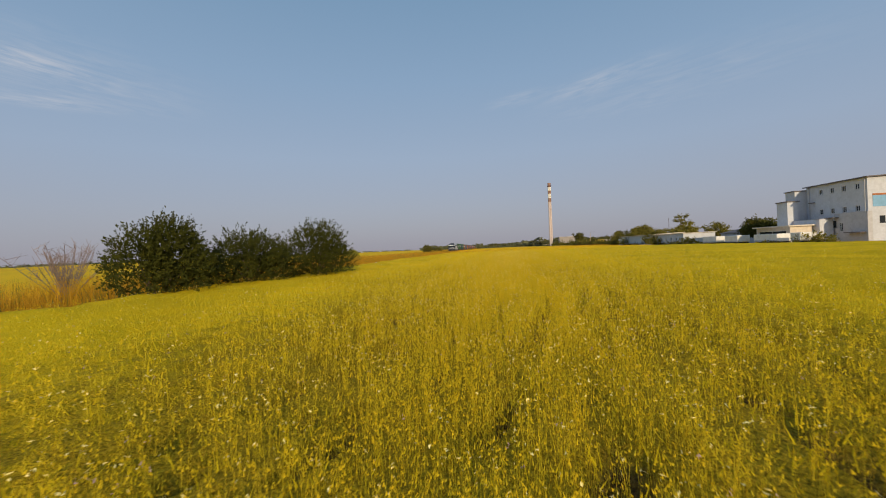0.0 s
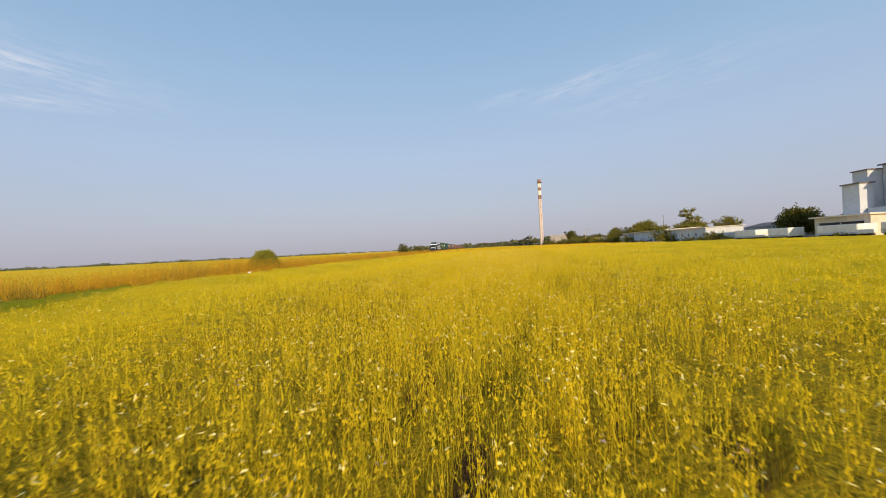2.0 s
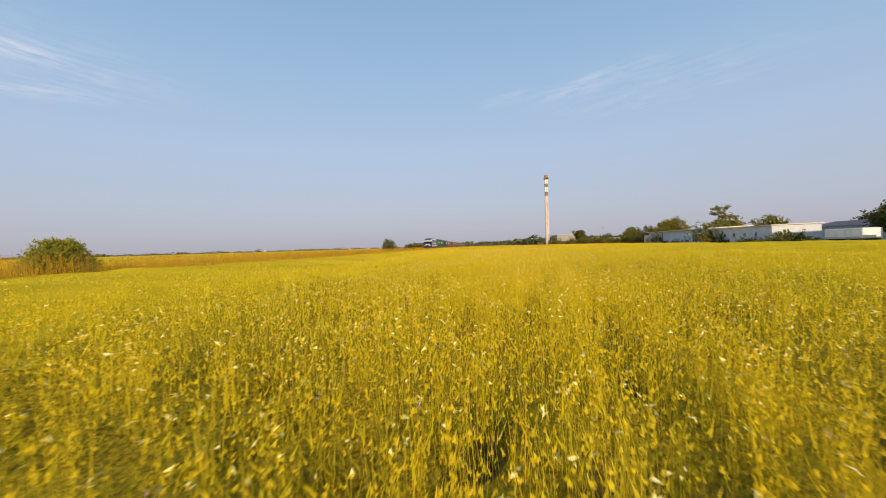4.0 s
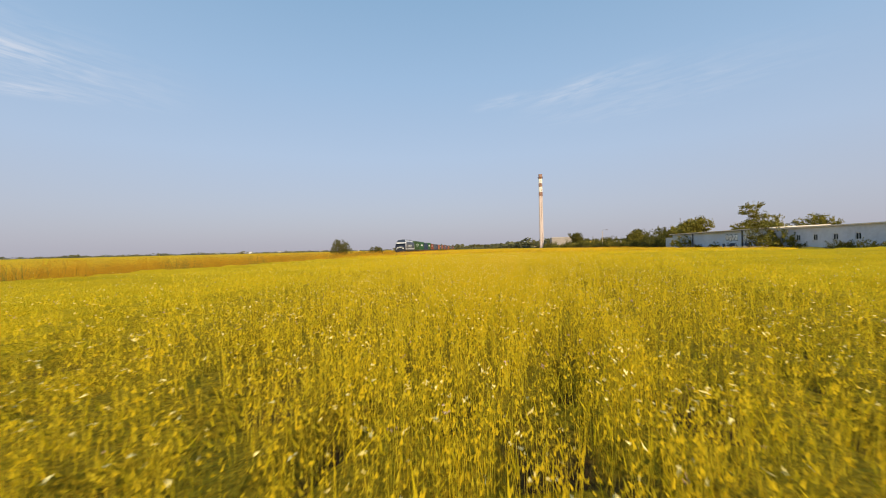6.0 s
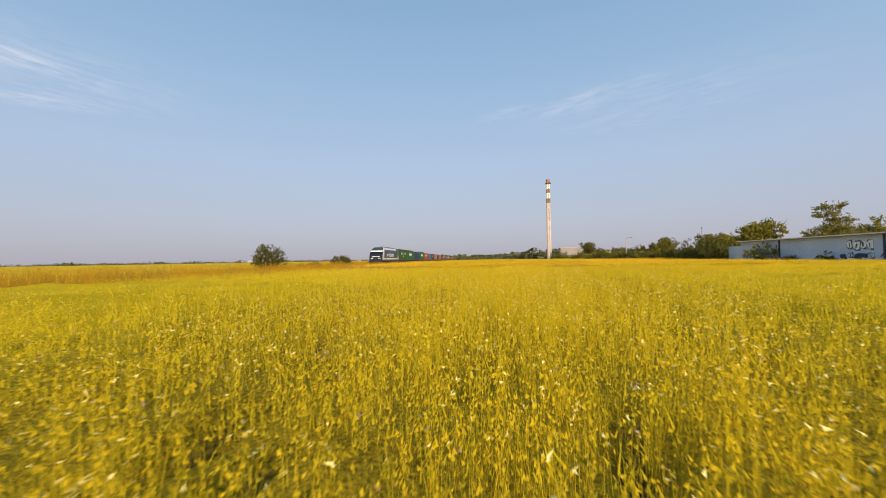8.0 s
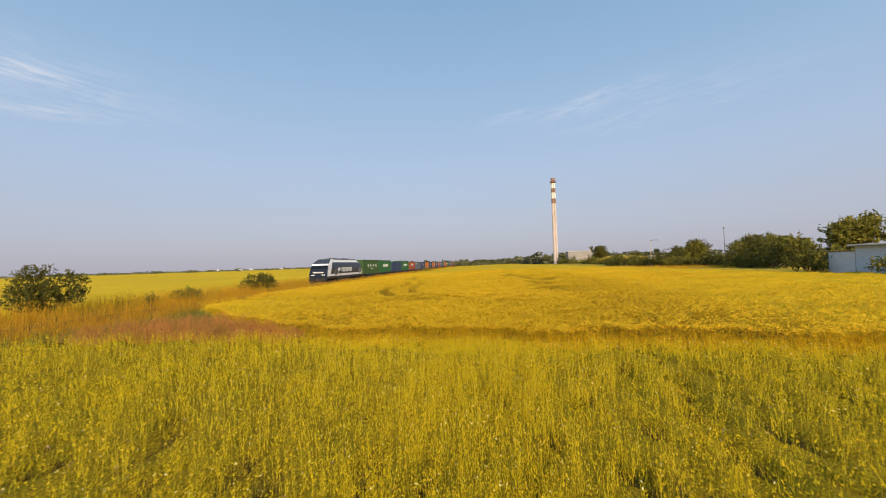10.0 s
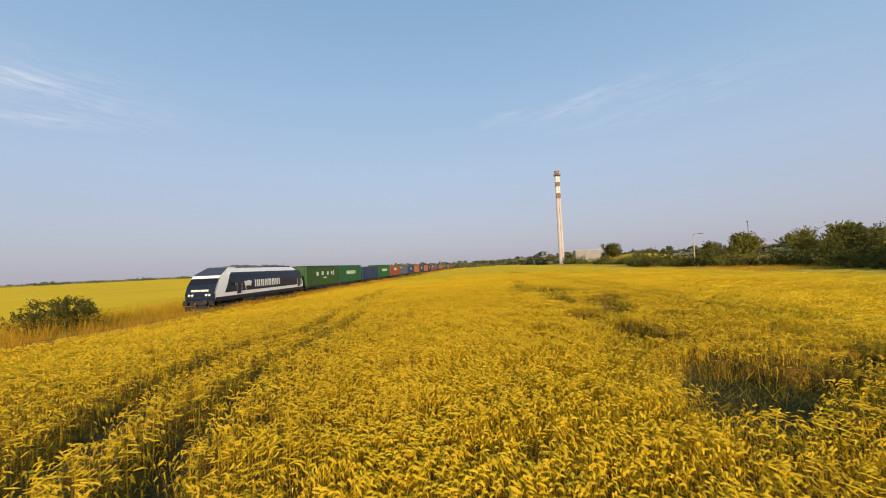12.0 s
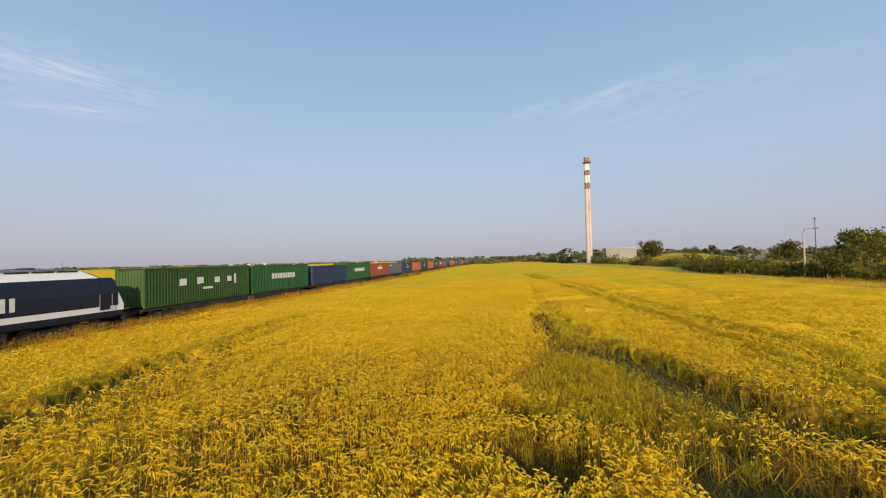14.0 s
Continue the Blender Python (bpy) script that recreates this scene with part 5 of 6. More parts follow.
def bush_lobes(rx, ry, h, n, seed, low=0.0):
    rng = np.random.default_rng(seed)
    out = []
    for i in range(n):
        u, w = rng.uniform(-1, 1), rng.uniform(-1, 1)
        r = math.hypot(u, w)
        if r > 1:
            u, w = u / r, w / r
        hh = h * (1 - 0.45 * min(1, r) ** 2) * rng.uniform(0.8, 1.0)
        rz = hh * rng.uniform(.28, .42)
        out.append((u * rx * .62, w * ry * .62, max(low + rz, hh - rz), rx * rng.uniform(.3, .5), ry * rng.uniform(.3, .5), rz))
    out.append((0, 0, low + (h - low) * .4, rx * .75, ry * .75, (h - low) * .38))
    return out


# the row of dense bushes at the start
for i, (lat, al, rx, ry, h, cnt) in enumerate(((0.8, 15.1, 2.4, 2.6, 4.4, 36000), (1.9, 19.6, 2.4, 3.7, 4.25, 34000), (3.2, 24.6, 2.45, 2.9, 4.95, 36000))):
    plant("bush", spot(lat, al), bush_lobes(rx, ry, h, 16, 100 + i), cnt, 0.05, M_LEAF, ("tall dense dark green bush with bare twigs at its top", "lower dense dark green bush between two taller ones", "rounded dense green bush with spiky top shoots")[i], "bush", "bushes in the row", .1, 200 + i, 12, 6.5)


def bare_shrub(m):
    rng = np.random.default_rng(4)
    t = thing("bare_shrub", m, "leafless brownish shrub of thin twigs", "shrub")
    bm = bmesh.new()
    for i in range(42):
        p = Vector((rng.normal() * .12, rng.normal() * .12, 0))
        q = Vector((rng.normal() * .75, rng.normal() * .75, rng.uniform(2.0, 3.2)))
        tube(bm, p, q, .024, .010, 4, False)
        for k in range(9):
            s = p.lerp(q, rng.uniform(.4, 1))
            e = s + Vector((rng.normal() * .3, rng.normal() * .3, rng.uniform(.15, .6)))
            tube(bm, s, e, .011, .005, 3, False)
    part("brush", bm, M_TWIG, t)


bare_shrub(spot(-9.0, 19.9))
for i, (lat, al, rx, ry, h, cnt, mat, lab) in enumerate((
        (-6.7, 59.9, 1.55, 1.8, 3.0, 28000, M_LEAFY, "low rounded yellow-green bush in dry grass"),
        (-7.0, 141.0, 2.0, 2.7, 4.7, 10000, M_LEAF3, "conical green bush beside the railway"),
        (-6.4, 166.6, 2.4, 3.0, 2.9, 9000, M_LEAF3, "wide low dark bush beside the railway"),
        (-6.0, 152.8, 1.4, 1.6, 1.6, 2600, M_LEAF2, "small olive bush beside the railway"),
        (-6.2, 148.8, 0.5, 0.6, 1.25, 700, M_LEAF2, "tiny olive bush beside the railway"),
        (-4.6, 181.0, 0.8, 1.0, 1.3, 900, M_LEAF2, "small low olive bush in dry grass"),
        (2.6, 262.0, 1.2, 1.8, 2.3, 1500, M_LEAF2, "olive bush in front of the train"),
        (2.8, 276.0, 1.4, 2.2, 2.0, 1500, M_LEAF2, "olive bush in front of the train"))):
    plant("bush", spot(lat, al), bush_lobes(rx, ry, h, 9, 300 + i, 0.5), cnt, 0.05 if i == 0 else 0.075, mat, lab, "bush", "bushes along the railway", .06, 330 + i, 8)


def heap():
    """Reddish withered plants lying at the field's corner."""
    lat, al = RNG.uniform(5.5, 16, 22000), RNG.uniform(129.4, 135.6, 22000)
    hump = 0.62 + 0.3 * waves(lat, al, 1.6, 81) + 0.12 * waves(lat, al, 0.6, 82)
    keep = corner(lat, al) & (hump > 0.28 + np.clip((9.5 - lat) * 0.12, 0, 1)) & (al > 129.9)
    lat, al, env = lat[keep], al[keep], hump[keep].clip(0.15, 0.95)
    x, y = to_world(lat, al)
    n = len(x)
    v, f = blades(x, y, np.zeros(n), env * RNG.uniform(.7, 1.15, n), RNG.uniform(.005, .011, n), RNG.uniform(.1, .8, n), .3)
    groups = [(v, f, 0)]
    for k in range(3):
        jx, jy = RNG.normal(0, .04, (2, n))
        v2, f2 = bits(x + jx, y + jy, env * RNG.uniform(.35, 1.1, n), np.full(n, .026), .8)
        groups.append((v2, f2, 0))
    vv, ff, mm = pack(groups)
    tagged(soup("withered_weeds", vv, ff, [M_HEAP], mm), "patch of reddish-brown withered weeds at the field corner", "weeds", kind="stuff")


heap()

# single trees and the hedge on the far side of the field
TREES = [  # lat, al, height, spread, kind, leaves, material, label
    (79.6, 181.8, 9.9, 4.6, "round", 3800, M_LEAF2, "broad round olive-green tree behind the sheds"),
    (80.5, 108.0, 7.2, 5.4, "round", 6000, M_LEAF3, "dark dense round tree beside the parked trailers"),
    (93.5, 362.7, 12.6, 5.4, "round", 5500, M_LEAF3, "dark round tree on the grassy slope"),
    (115.4, 265.4, 9.9, 6.2, "round", 3000, M_LEAF2, "broad green tree behind the hedge"),
    (117.3, 254.3, 10.2, 5.0, "flat", 2600, M_LEAF2, "layered green tree behind the hedge"),
    (124.9, 392.5, 9.0, 6.0, "round", 1800, M_LEAF3, "dark distant tree behind the hedge"),
    (124.4, 325.2, 9.0, 6.5, "round", 1800, M_LEAF3, "dark wide tree behind the hedge"),
    (95.0, 257.5, 8.8, 5.4, "round", 3200, M_LEAF3, "dark broad tree rising from the hedge"),
    (90.5, 249.5, 8.0, 4.2, "round", 2600, M_LEAF2, "olive-green tree rising from the hedge"),
    (84.0, 200.0, 6.6, 4.6, "round", 2600, M_LEAF2, "olive tree at the field's border"),
    (88.0, 214.0, 8.2, 5.4, "round", 2600, M_LEAF3, "dark tree at the field's border"),
    (96.0, 175.0, 8.0, 5.0, "round", 2600, M_LEAF2, "olive tree behind the sheds"),
    (108.0, 176.0, 8.8, 5.0, "round", 2400, M_LEAF2, "olive tree behind the sheds"),
    (96.0, 128.0, 7.0, 3.4, "round", 1800, M_LEAF3, "dark tree behind the white shed"),
    (84.0, 159.0, 6.0, 3.0, "round", 1800, M_LEAF2, "olive tree behind the shed roof"),
    (102.0, 236.0, 9.0, 5.4, "round", 3000, M_LEAF2, "tall green tree behind the hedge"),
    (99.0, 222.0, 7.8, 5.2, "round", 2800, M_LEAF3, "dark green tree behind the hedge"),
    (104.0, 290.0, 8.2, 5.0, "round", 1800, M_LEAF3, "dark tree behind the hedge"),
]
for i, (lat, al, h, r, kind, cnt, mat, lab) in enumerate(TREES):
    rng = np.random.default_rng(500 + i)
    lobes = []
    for k in range(10):
        a, q = rng.uniform(0, 6.28), rng.uniform(0, .75) * r
        z = h * rng.uniform(.42, .86) - .25 * q
        lobes.append((q * math.cos(a), q * math.sin(a), z, r * rng.uniform(.25, .42), r * rng.uniform(.25, .42), h * (rng.uniform(.09, .15) if kind == "round" else .06)))
    lobes.append((0, 0, h * .55, r * .6, r * .6, h * .26))
    plant("tree", spot(lat, al), lobes, int(cnt * 1.6), 0.26, mat, lab, "tree", "trees beyond the field", .22, 520 + i, 9)

rng = np.random.default_rng(77)
lobes = [(0, 0, 7.0, 3.0, 3.0, 1.0), (1.6, .6, 9.0, 2.6, 2.4, .6), (-1.8, -.5, 10.2, 2.2, 2.2, .55), (-.4, .3, 11.9, 2.8, 2.6, .5), (.8, 0, 5.0, 3.8, 3.6, 1.1), (3.6, 0, 6.2, 2.6, 2.4, .9), (-3.4, .4, 6.0, 2.4, 2.2, .9)]
plant("tree", spot(100.4, 188.8), lobes, 9000, .22, M_LEAF2, "tall tree with layered flat-topped crown", "tree", "trees beyond the field", .26, 78, 14)


def hedge_row():
    rng = np.random.default_rng(9)
    kinds = []
    for k in range(5):
        h, r = (4.2, 5.0, 3.4, 5.8, 4.6)[k], (3.4, 3.0, 3.0, 3.6, 4.0)[k]
        mat = (M_LEAF2, M_LEAF3, M_LEAF3, M_LEAF3, M_LEAF2)[k]
        kinds.append(plant("hedge_shrub", Matrix.Identity(4), bush_lobes(r, r, h, 9, 600 + k), 1500, .19, mat, ("olive", "dark green", "low dark green", "tall dark green", "broad olive")[k] + " shrub in the hedge along the field", "shrub", "shrubs of the hedge", .12, 610 + k, 6))
    used = set()
    al = 168.0
    while al < 440:
        base = 70 + 0.05 * (al - 168) + 5 * math.sin(al * .045) + 8 * math.exp(-((al - 216) / 13) ** 2)
        for row in range(1 if al < 200 or al > 330 else 2):
            k = int(rng.integers(0, 5))
            lat = base + row * 6 + rng.uniform(-1.5, 2.5) + (4 if 228 < al < 250 and row == 0 else 0)
            s = rng.uniform(.75, 1.1)
            m = spot(lat, al + rng.uniform(-1, 1), 0, rng.uniform(0, 360)) @ Matrix.Diagonal((s, s, s * rng.uniform(.8, 1.1), 1))
            if k in used:
                made = copy_thing(kinds[k], m)
                made.scale = m.to_scale()
            else:
                kinds[k].matrix_world = m
                used.add(k)
        al += rng.uniform(3.0, 5.0)
    # shrubs before the sheds and trailers
    for lat, al, k, s in ((66.0, 135.4, 3, .92), (66.0, 131.6, 0, .95), (66.2, 128.6, 2, .5), (65.5, 120.5, 2, .55), (65.3, 117.2, 0, .42), (64.8, 108.6, 2, .88), (64.8, 112.6, 0, .5), (64.8, 104.6, 4, .4), (66.4, 160.6, 0, .95), (66.4, 155.2, 2, .5), (66.4, 149.0, 1, .42), (66.2, 173.6, 3, .85), (65.0, 78.5, 4, .45), (66, 71.2, 4, .7), (66.3, 69.4, 0, .55), (86.0, 393.0, 1, 1.15), (91.5, 394.5, 4, 1.05), (97.0, 392.0, 3, .85), (102.0, 390.0, 1, 1.0), (81.0, 396.0, 2, 1.2)):
        made = copy_thing(kinds[k], spot(lat, al, 0, al * 37))
        made.scale = (s, s, s)


hedge_row()


def far_trees():
    """Tree belts on the horizon and the scrub beyond the field's end."""
    rng = np.random.default_rng(12)
    V, F, base = [], [], 0
    spots = []
    for i in range(460):                       # left horizon belt
        lat = -rng.uniform(380, 1900)
        al = rng.uniform(300, 2400)
        if math.hypot(lat, al - 150) > 900:
            spots.append((lat, al, rng.uniform(2.5, 7.5), rng.uniform(10, 26)))
    for i in range(170):                       # belt ahead
        spots.append((rng.uniform(-90, 110), rng.uniform(560, 900), rng.uniform(3, 8), rng.uniform(5, 10)))
    for i in range(130):
        spots.append((rng.uniform(60, 420), rng.uniform(430, 700), rng.uniform(5, 10), rng.uniform(5, 10)))
    for i in range(60):
        spots.append((rng.uniform(-30, 30), rng.uniform(470, 620), rng.uniform(2, 5), rng.uniform(4, 8)))
    for lat, al, h, r in spots:
        n = 48
        d = rng.normal(size=(n, 3)); d /= np.linalg.norm(d, axis=1)[:, None]
        c = np.array([0, 0, h * .5]) + d * [r, r, h * .5] * rng.uniform(.6, 1.05, (n, 1))
        x, y = to_world(lat, al)
        c += [x, y, 0]
        a = rng.normal(size=(n, 3)) * [1, 1, .6] * h * .2
        b = rng.normal(size=(n, 3)) * [1, 1, .6] * h * .2
        V.append(np.stack([c - a, c + b, c + a, c - b], 1).reshape(-1, 3))
        F.append((np.arange(n * 4).reshape(n, 4)) + base)
        base += n * 4
    tagged(soup("distant_trees", np.concatenate(V), np.concatenate(F), [M_FARTREE]), "distant dark tree belts along the horizon", "trees", kind="stuff")


far_trees()


# ---- works beyond the field ----
def window(parent, x, y, z, w, h):
    """A window in a wall that faces -x: frame and two panes."""
    bm = bmesh.new()
    for a in ((x - .05, x + .05, y - w / 2, y - w / 2 + .07, z, z + h), (x - .05, x + .05, y + w / 2 - .07, y + w / 2, z, z + h), (x - .05, x + .05, y - w / 2, y + w / 2, z, z + .07), (x - .05, x + .05, y - w / 2, y + w / 2, z + h - .07, z + h), (x - .04, x + .04, y - .03, y + .03, z, z + h)):
        box(bm, *a)
    win = part("window", bm, M_FRAME, parent)
    for s in (-1, 1):
        part("pane", boxes((x - .01, x + .01, y + (s - 1) * w / 4 + .04, y + (s + 1) * w / 4 - .04, z + .06, z + h - .06)), M_WINDOW, win)
    part("sill", boxes((x - .16, x + .02, y - w / 2 - .08, y + w / 2 + .08, z - .08, z)), M_GREYWALL, win)


def walls(bm, x0, x1, y0, y1, h, holes=(), t=.3):
    """Four walls; holes (y, z, w, h) go through the wall at x0."""
    ys = sorted({y0, y1, *(v for y, z, w, hh in holes for v in (y - w / 2, y + w / 2))})
    zs = sorted({0.0, h, *(v for y, z, w, hh in holes for v in (z, z + hh))})
    for a, b in zip(ys, ys[1:]):
        for c, d in zip(zs, zs[1:]):
            my, mz = (a + b) / 2, (c + d) / 2
            if not any(abs(my - y) < w / 2 and z < mz < z + hh for y, z, w, hh in holes):
                box(bm, x0, x0 + t, a, b, c, d)
    box(bm, x1 - t, x1, y0, y1, 0, h)
    box(bm, x0 + t, x1 - t, y0, y0 + t, 0, h)
    box(bm, x0 + t, x1 - t, y1 - t, y1, 0, h)
    bmesh.ops.remove_doubles(bm, verts=bm.verts, dist=.001)


def block(name, lat0, lat1, al0, al1, h, mat, label, holes=(), roof=M_ROOFING, over=.3, slope=0.0, thick=.18, category="building"):
    """A building part by part: walls with openings, windows, and a roof slab that overhangs."""
    b = thing(name, spot(lat0, al0), label, category)
    bm = bmesh.new()
    walls(bm, 0, lat1 - lat0, 0, al1 - al0, h, holes)
    part("wall", bm, mat, b)
    bm = bmesh.new()
    prism(bm, [(-over, h), (lat1 - lat0 + over, h + slope), (lat1 - lat0 + over, h + slope + thick), (-over, h + thick)], "y", -over, al1 - al0 + over)
    part("roof", bm, roof, b)
    for y, z, w, hh in holes:
        window(b, .12, y, z, w, hh)
    return b


def works():
    holes = [(y, z, .8, .95) for z in (9.05, 5.45) for y in (1.8, 4.3, 6.7, 9.1)]
    main = block("factory_building", 75.0, 89, 72.0, 84.4, 10.75, M_PLASTER, "tall white plastered works building with two rows of small windows", holes, slope=.5, over=.4)
    part("blue_sign", boxes((.7, 9.0, -.06, -.003, 6.0, 7.8)), M_CBLUE2, main, "pale blue painted panel")
    part("sign_strip", boxes((.7, 9.0, -.07, -.003, 7.82, 8.1)), M_CORANGE, main, "orange strip over the panel")
    for i in range(4):
        part("end_window", boxes((1.6 + i * 1.3, 2.4 + i * 1.3, -.05, -.003, 3.3, 4.5)), M_WINDOW, main, "dark window in the end wall")
    for y in (.35, 11.6):
        bm = bmesh.new()
        tube(bm, (-.1, y, 0.1), (-.1, y, 10.6), .045, .045, 6)
        part("downpipe", bm, M_GREYWALL, main)
    part("ledge", boxes((-.5, 0, 10.4, 11.4, 7.7, 7.84)), M_ROOFING, main, "dark ledge over a blind window")
    block("stair_tower", 73.0, 80, 84.5, 86.9, 10.2, M_PLASTER, "upper white tower of the works", roof=M_ROOFING, over=.18)
    block("hoist_tower", 71.0, 72.9, 83.6, 86.4, 8.2, M_PLASTER, "lower white tower of the works", roof=M_ROOFING, over=.18)
    low = block("annex", 74.2, 74.9, 71.2, 77.4, 5.25, M_GREYWALL, "low grey annex against the works wall", [(4.9, 2.2, .65, 1.5)], over=.03, roof=M_GREYWALL, thick=.06)
    part("canopy", boxes((-.9, 0, .3, 3.4, 1.9, 2.05)), M_ROOFING, low, "dark canopy roof")
    part("door_canopy", boxes((-1.1, 0, 5.3, 6.9, 4.55, 4.7)), M_ROOFING, low, "dark canopy over the door")
    part("door_leaf", boxes((-.06, -.004, 5.8, 6.4, 2.9, 4.1)), M_WINDOW, low, "dark opening under the canopy")
    block("annex", 71.9, 74.1, 77.5, 83.5, 4.5, M_PLASTER, "low white annex with blank wall", over=.05, roof=M_GREYWALL, thick=.08)
    sh = block("open_shed", 68.0, 71.7, 78.8, 87.8, 3.5, M_CREAM, "cream open-fronted shed with flat overhanging roof", [(4.6, .5, 7.4, 2.3)], roof=M_TILE, over=.5, thick=.22)
    part("shed_back", boxes((1.2, 1.4, .4, 8.6, .1, 3.3)), M_GREYWALL, sh, "grey back wall")
    rf = thing("shed_roof_behind", spot(82, 89), "dark pitched roof of a shed behind", "building")
    bm = bmesh.new()
    prism(bm, [(0, 4.4), (5, 5.6), (10, 4.4), (10, 0), (0, 0)], "y", 0, 11)
    part("gable_shed", bm, M_ROOFING, rf)
    gs = thing("grey_hall", spot(84, 108), "low grey hall with a dark shallow roof", "building")
    part("wall", boxes((0, 10, 0, 22, 0, 3.2)), M_GREYWALL, gs)
    bm = bmesh.new()
    prism(bm, [(-.4, 3.2), (5, 4.3), (10.4, 3.2)], "y", -.4, 22.4)
    part("roof", bm, M_ROOFING, gs)
    # long low sheds in a row
    block("white_shed", 66.8, 74.9, 115.7, 134.6, 3.5, M_PLASTER, "long low white shed with small windows", [(y, 1.6, .8, .9) for y in (4.2, 7.4, 10.6, 13.6, 16.6)], roof=M_TILE, over=.3, slope=.15, thick=.14)
    b2 = block("blue_shed", 67.0, 75.5, 135.2, 167.4, 3.75, M_BLUEWALL, "long low pale blue shed with sprayed dark scrawls on its wall", roof=M_TILE, over=.5, slope=.3, thick=.16)
    block("shed_annex", 67.2, 72.5, 167.7, 171.4, 3.1, M_PLASTER, "small pale annex at the end of the blue shed", over=.08, thick=.08)
    part("fascia", boxes((-.53, -.5, -.5, 32.7, 3.66, 3.76)), M_ROOFING, b2, "dark fascia under the roof edge")
    # sprayed block shapes: dark outline, pale filling, dark slot
    for y0, n, z0, tall in ((1.9, 5, 1.75, 1.3), (8.1, 4, 1.85, 1.2), (1.2, 7, .75, .8), (8.0, 5, .75, .7)):
        for i in range(n):
            state = np.random.default_rng(40 + i + int(y0 * 7))
            w, h, y, z = state.uniform(.6, 1.1), tall * state.uniform(.7, 1.1), y0 + i * .92 + state.uniform(-.12, .12), z0 + state.uniform(-.1, .15)
            lean = state.uniform(-.25, .25)
            for name, mat, m, out in (("outline", M_PAINTMARK, 0, .006), ("filling", M_LETTER if z0 > 1 else M_PAINTMARK if i % 3 else M_BLUEWALL, .12, .010), ("slot", M_PAINTMARK, .3, .014)):
                if name == "slot":
                    q = [(y + w * .42, z + h * .25), (y + w * .62, z + h * .25), (y + w * .62 + lean * .4, z + h * .8), (y + w * .42 + lean * .4, z + h * .7)]
                else:
                    q = [(y + m, z + m * 1.5), (y + w * .7 - m, z + m), (y + w - m, z + h * .3), (y + w - m + lean * .6, z + h * .75), (y + w * .75 - m + lean, z + h - m), (y + m + lean, z + h - m)]
                q = [(a + state.uniform(-.09, .09), b + state.uniform(-.09, .09)) for a, b in q]
                bm = bmesh.new()
                prism(bm, q, "x", -out, -.001)
                part("sprayed_" + name, bm, mat, b2)
    for y in (6.7, 23.0):
        part("wall_pier", boxes((-.12, 0, y, y + .22, 0, 3.7)), M_PAINTMARK, b2)


def trailer(lat, al, long, high, turn, label):
    t = thing("trailer", spot(lat, al, 0, turn), label, "trailer", "parked trailers")
    part("cover", boxes((-1.25, 1.25, 0, long, .95, high), bevel=.08), M_TARP, t, "white box body")
    part("side_strip", boxes((-1.27, -1.252, .1, long - .1, .98, 1.2)), M_GREYWALL, t)
    part("chassis", boxes((-1.1, 1.1, .2, long - .2, .7, .94)), M_BLACK, t, "dark chassis")
    for y in (long - 1.0, long - 2.2):
        for sx in (-1.0, 1.0):
            bm = bmesh.new()
            tube(bm, (sx - .15, y, .48), (sx + .15, y, .48), .48, .48, 14)
            part("wheel", bm, M_BLACK, t)
    part("support_leg", boxes((-1.0, -.9, 1.2, 1.35, 0, .7), (.9, 1.0, 1.2, 1.35, 0, .7)), M_STEEL, t)


works()
for lat, al, lg, hi, turn, lab in ((65.6, 76.6, 6.2, 2.3, 0, "low white box trailer parked by the works"), (65.8, 71.6, 2.2, 2.35, 0, "short white box trailer parked by the works"), (66.6, 97.3, 5.8, 2.35, 0, "white box trailer parked beside the sheds"), (66.6, 89.6, 4.4, 2.35, 0, "white box trailer parked beside the sheds")):
    trailer(lat, al, lg, hi, turn, lab)


def lamp_post(m):
    t = thing("lamp_post", m, "tall tapered concrete lamp post with a side arm", "lamp post", "lamp posts")
    bm = bmesh.new()
    tube(bm, (0, 0, 0), (0, 0, 7.6), .17, .09, 10)
    part("post", bm, M_POLE, t)
    bm = bmesh.new()
    for p, q in (((0, 0, 7.5), (.15, 0, 8.1)), ((.15, 0, 8.1), (1.7, 0, 8.2))):
        tube(bm, p, q, .05, .04, 6)
    part("arm", bm, M_ROOFING, t, "thin dark steel arm")
    part("lamp_head", boxes((1.5, 2.2, -.13, .13, 8.12, 8.28), bevel=.03), M_ROOFING, t)


def mast(m):
    t = thing("mast", m, "tall thin dark mast far behind the hedge", "mast")
    bm = bmesh.new()
    tube(bm, (0, 0, 0), (0, 0, 20.5), .28, .14, 8)
    part("pole", bm, M_ROOFING, t)
    part("head", boxes((-.35, .35, -.35, .35, 20.4, 21.2), bevel=.05), M_ROOFING, t)


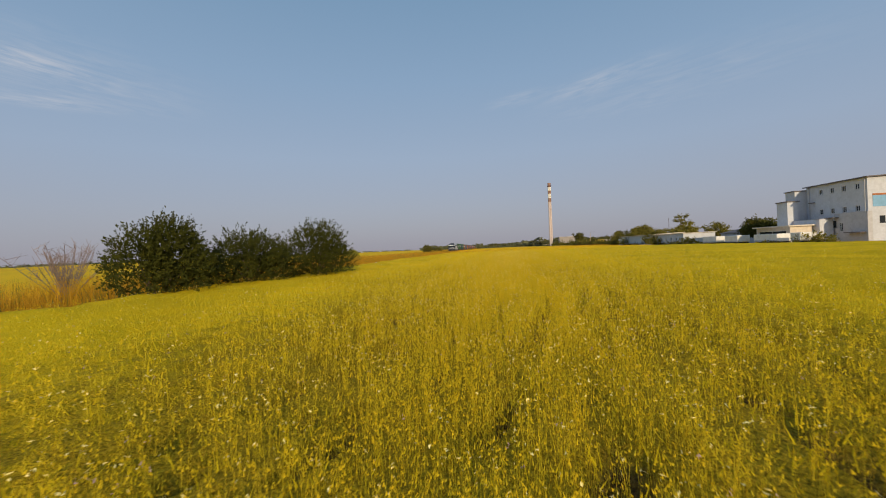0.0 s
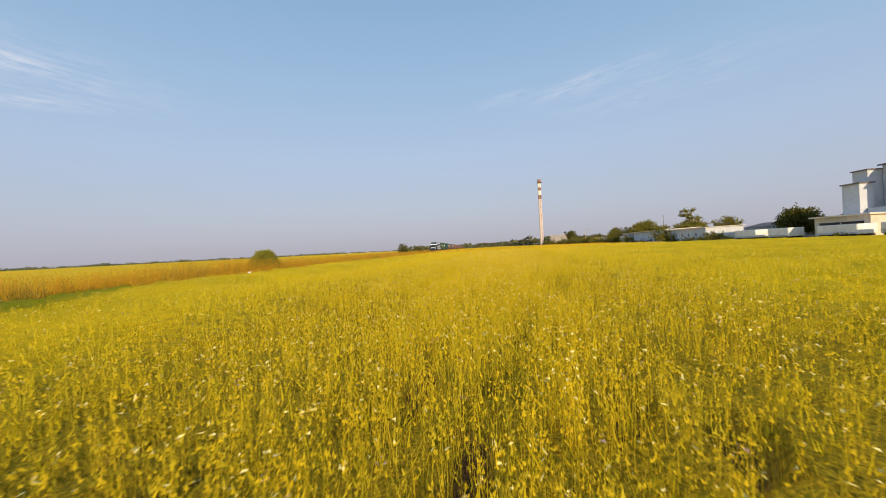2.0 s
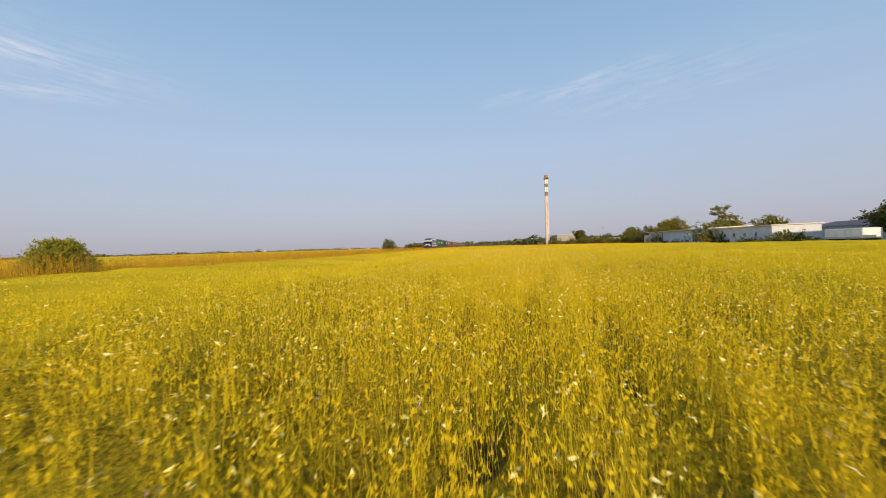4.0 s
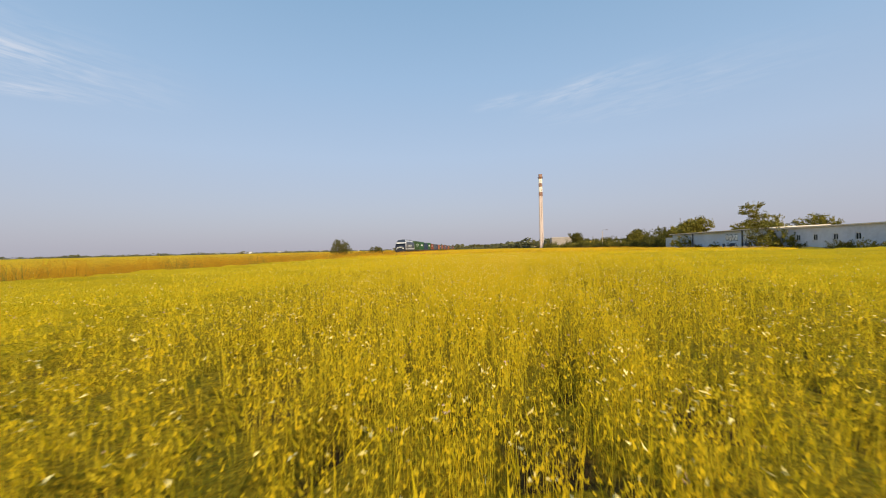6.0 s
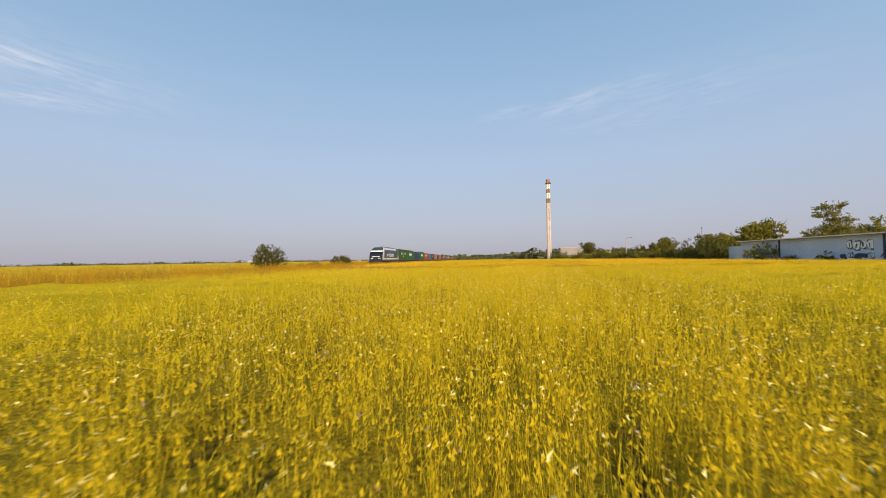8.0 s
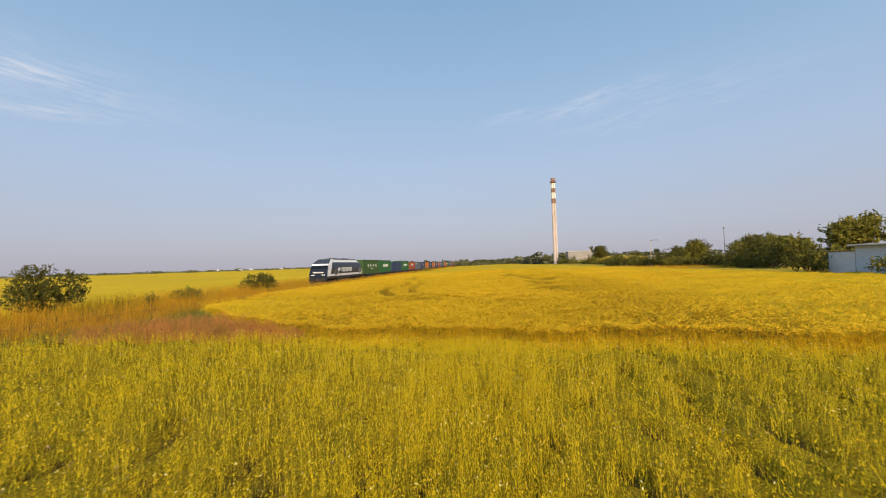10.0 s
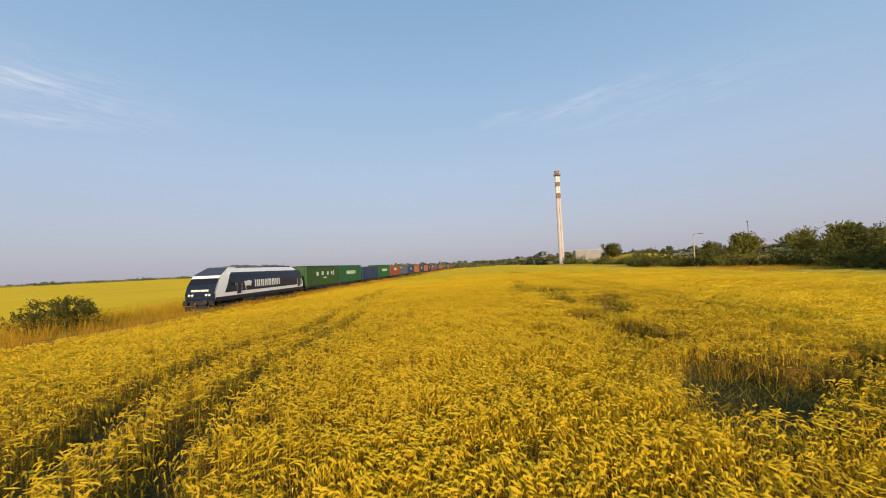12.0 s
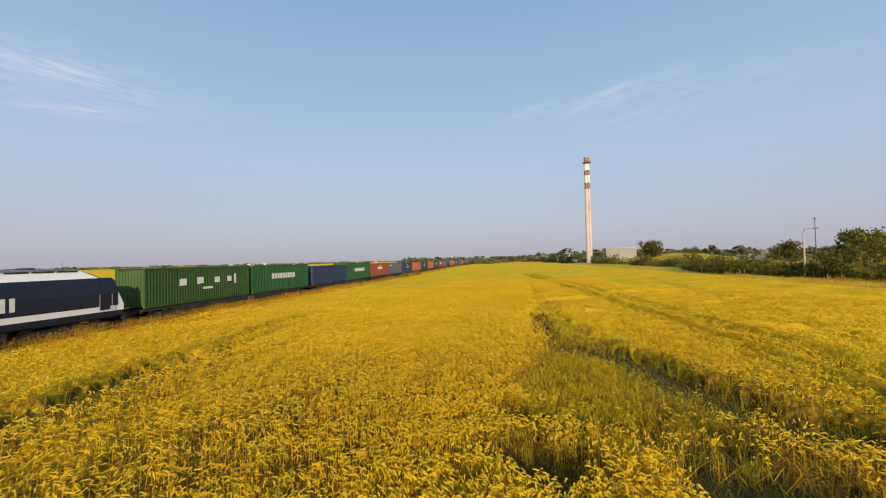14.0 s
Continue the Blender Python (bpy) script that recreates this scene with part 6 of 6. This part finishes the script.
lamp_post(spot(73.0, 239.2))
mast(spot(180.3, 390.6))
post = None
for i, (lat, al) in enumerate(((64.5, 214), (66.2, 244), (72.0, 236), (69.6, 249), (66.0, 257), (67.4, 227))):
    m = spot(lat, al, 0, i * 31)
    if post is None:
        post = thing("fence_post", m, "short weathered wooden fence post at the field edge", "post", "posts along the field edge")
        bm = bmesh.new()
        tube(bm, (0, 0, -.1), (.02, .01, 1.5), .07, .055, 8)
        part("stake", bm, M_WOOD, post)
    else:
        copy_thing(post, m)


# a small white spot of unknown kind; the post is added to carry it
def marker_post(m):
    t = thing("marker_post", m, "small unidentified white spot at the crop's edge, on an added short post", "post")
    part("shaft", boxes((-.05, .05, -.05, .05, -.1, .9), bevel=.01), M_POLE, t)
    part("cap", boxes((-.07, .07, -.05, .05, .9, .99), bevel=.015), M_TARP, t, "small white block for the spot")


marker_post(spot(2.2, 42.0))


def slope_and_houses():
    la, al = np.meshgrid(np.linspace(70, 180, 45), np.linspace(290, 470, 55), indexing="ij")
    z = 5.4 * np.exp(-((la - 108) / 26) ** 2 - ((al - 372) / 48) ** 2) + .25 * waves(la, al, 15, 61) - .3
    x, y = to_world(la, al)
    i = np.arange(la.size).reshape(la.shape)
    f = np.stack([i[:-1, :-1], i[1:, :-1], i[1:, 1:], i[:-1, 1:]], -1).reshape(-1, 4)
    tagged(soup("grassy_slope", np.stack([x, y, z], -1).reshape(-1, 3), f, [M_HILL], None, True), "low grassy slope with dry yellow grass", "ground", kind="structure")
    block("flat_house", 84, 100, 402, 409, 8.8, M_DULL, "pale grey flat-roofed house on the slope", [(2.0, 7.0, 1.0, 1.1), (5.0, 7.0, 1.0, 1.1)], roof=M_CREAM)
    block("flat_house", 99, 103, 300, 306, 4.0, M_CREAM, "low pale house behind the hedge", [(3, 2.2, 1.0, 1.0)], roof=M_TILE)
    state = np.random.default_rng(23)
    for k in range(8):
        a, r = radians(-9 - 2.4 * k + state.uniform(-.9, .9)), state.uniform(1300, 1750)
        lat, al, wide = r * math.sin(a - radians(RAIL_AZ)), r * math.cos(a - radians(RAIL_AZ)), state.uniform(8, 16)
        block("distant_house", lat, lat + wide, al, al + 9, state.uniform(4.5, 7), M_PLASTER, "small white house on the horizon", roof=M_RED if k % 3 == 0 else M_TILE)
    for lat, al, hh in ((60, 640, 6), (30, 700, 5), (90, 560, 7)):
        block("distant_house", lat, lat + 14, al, al + 9, hh, M_CREAM, "small pale distant house among trees", roof=M_RED)


slope_and_houses()
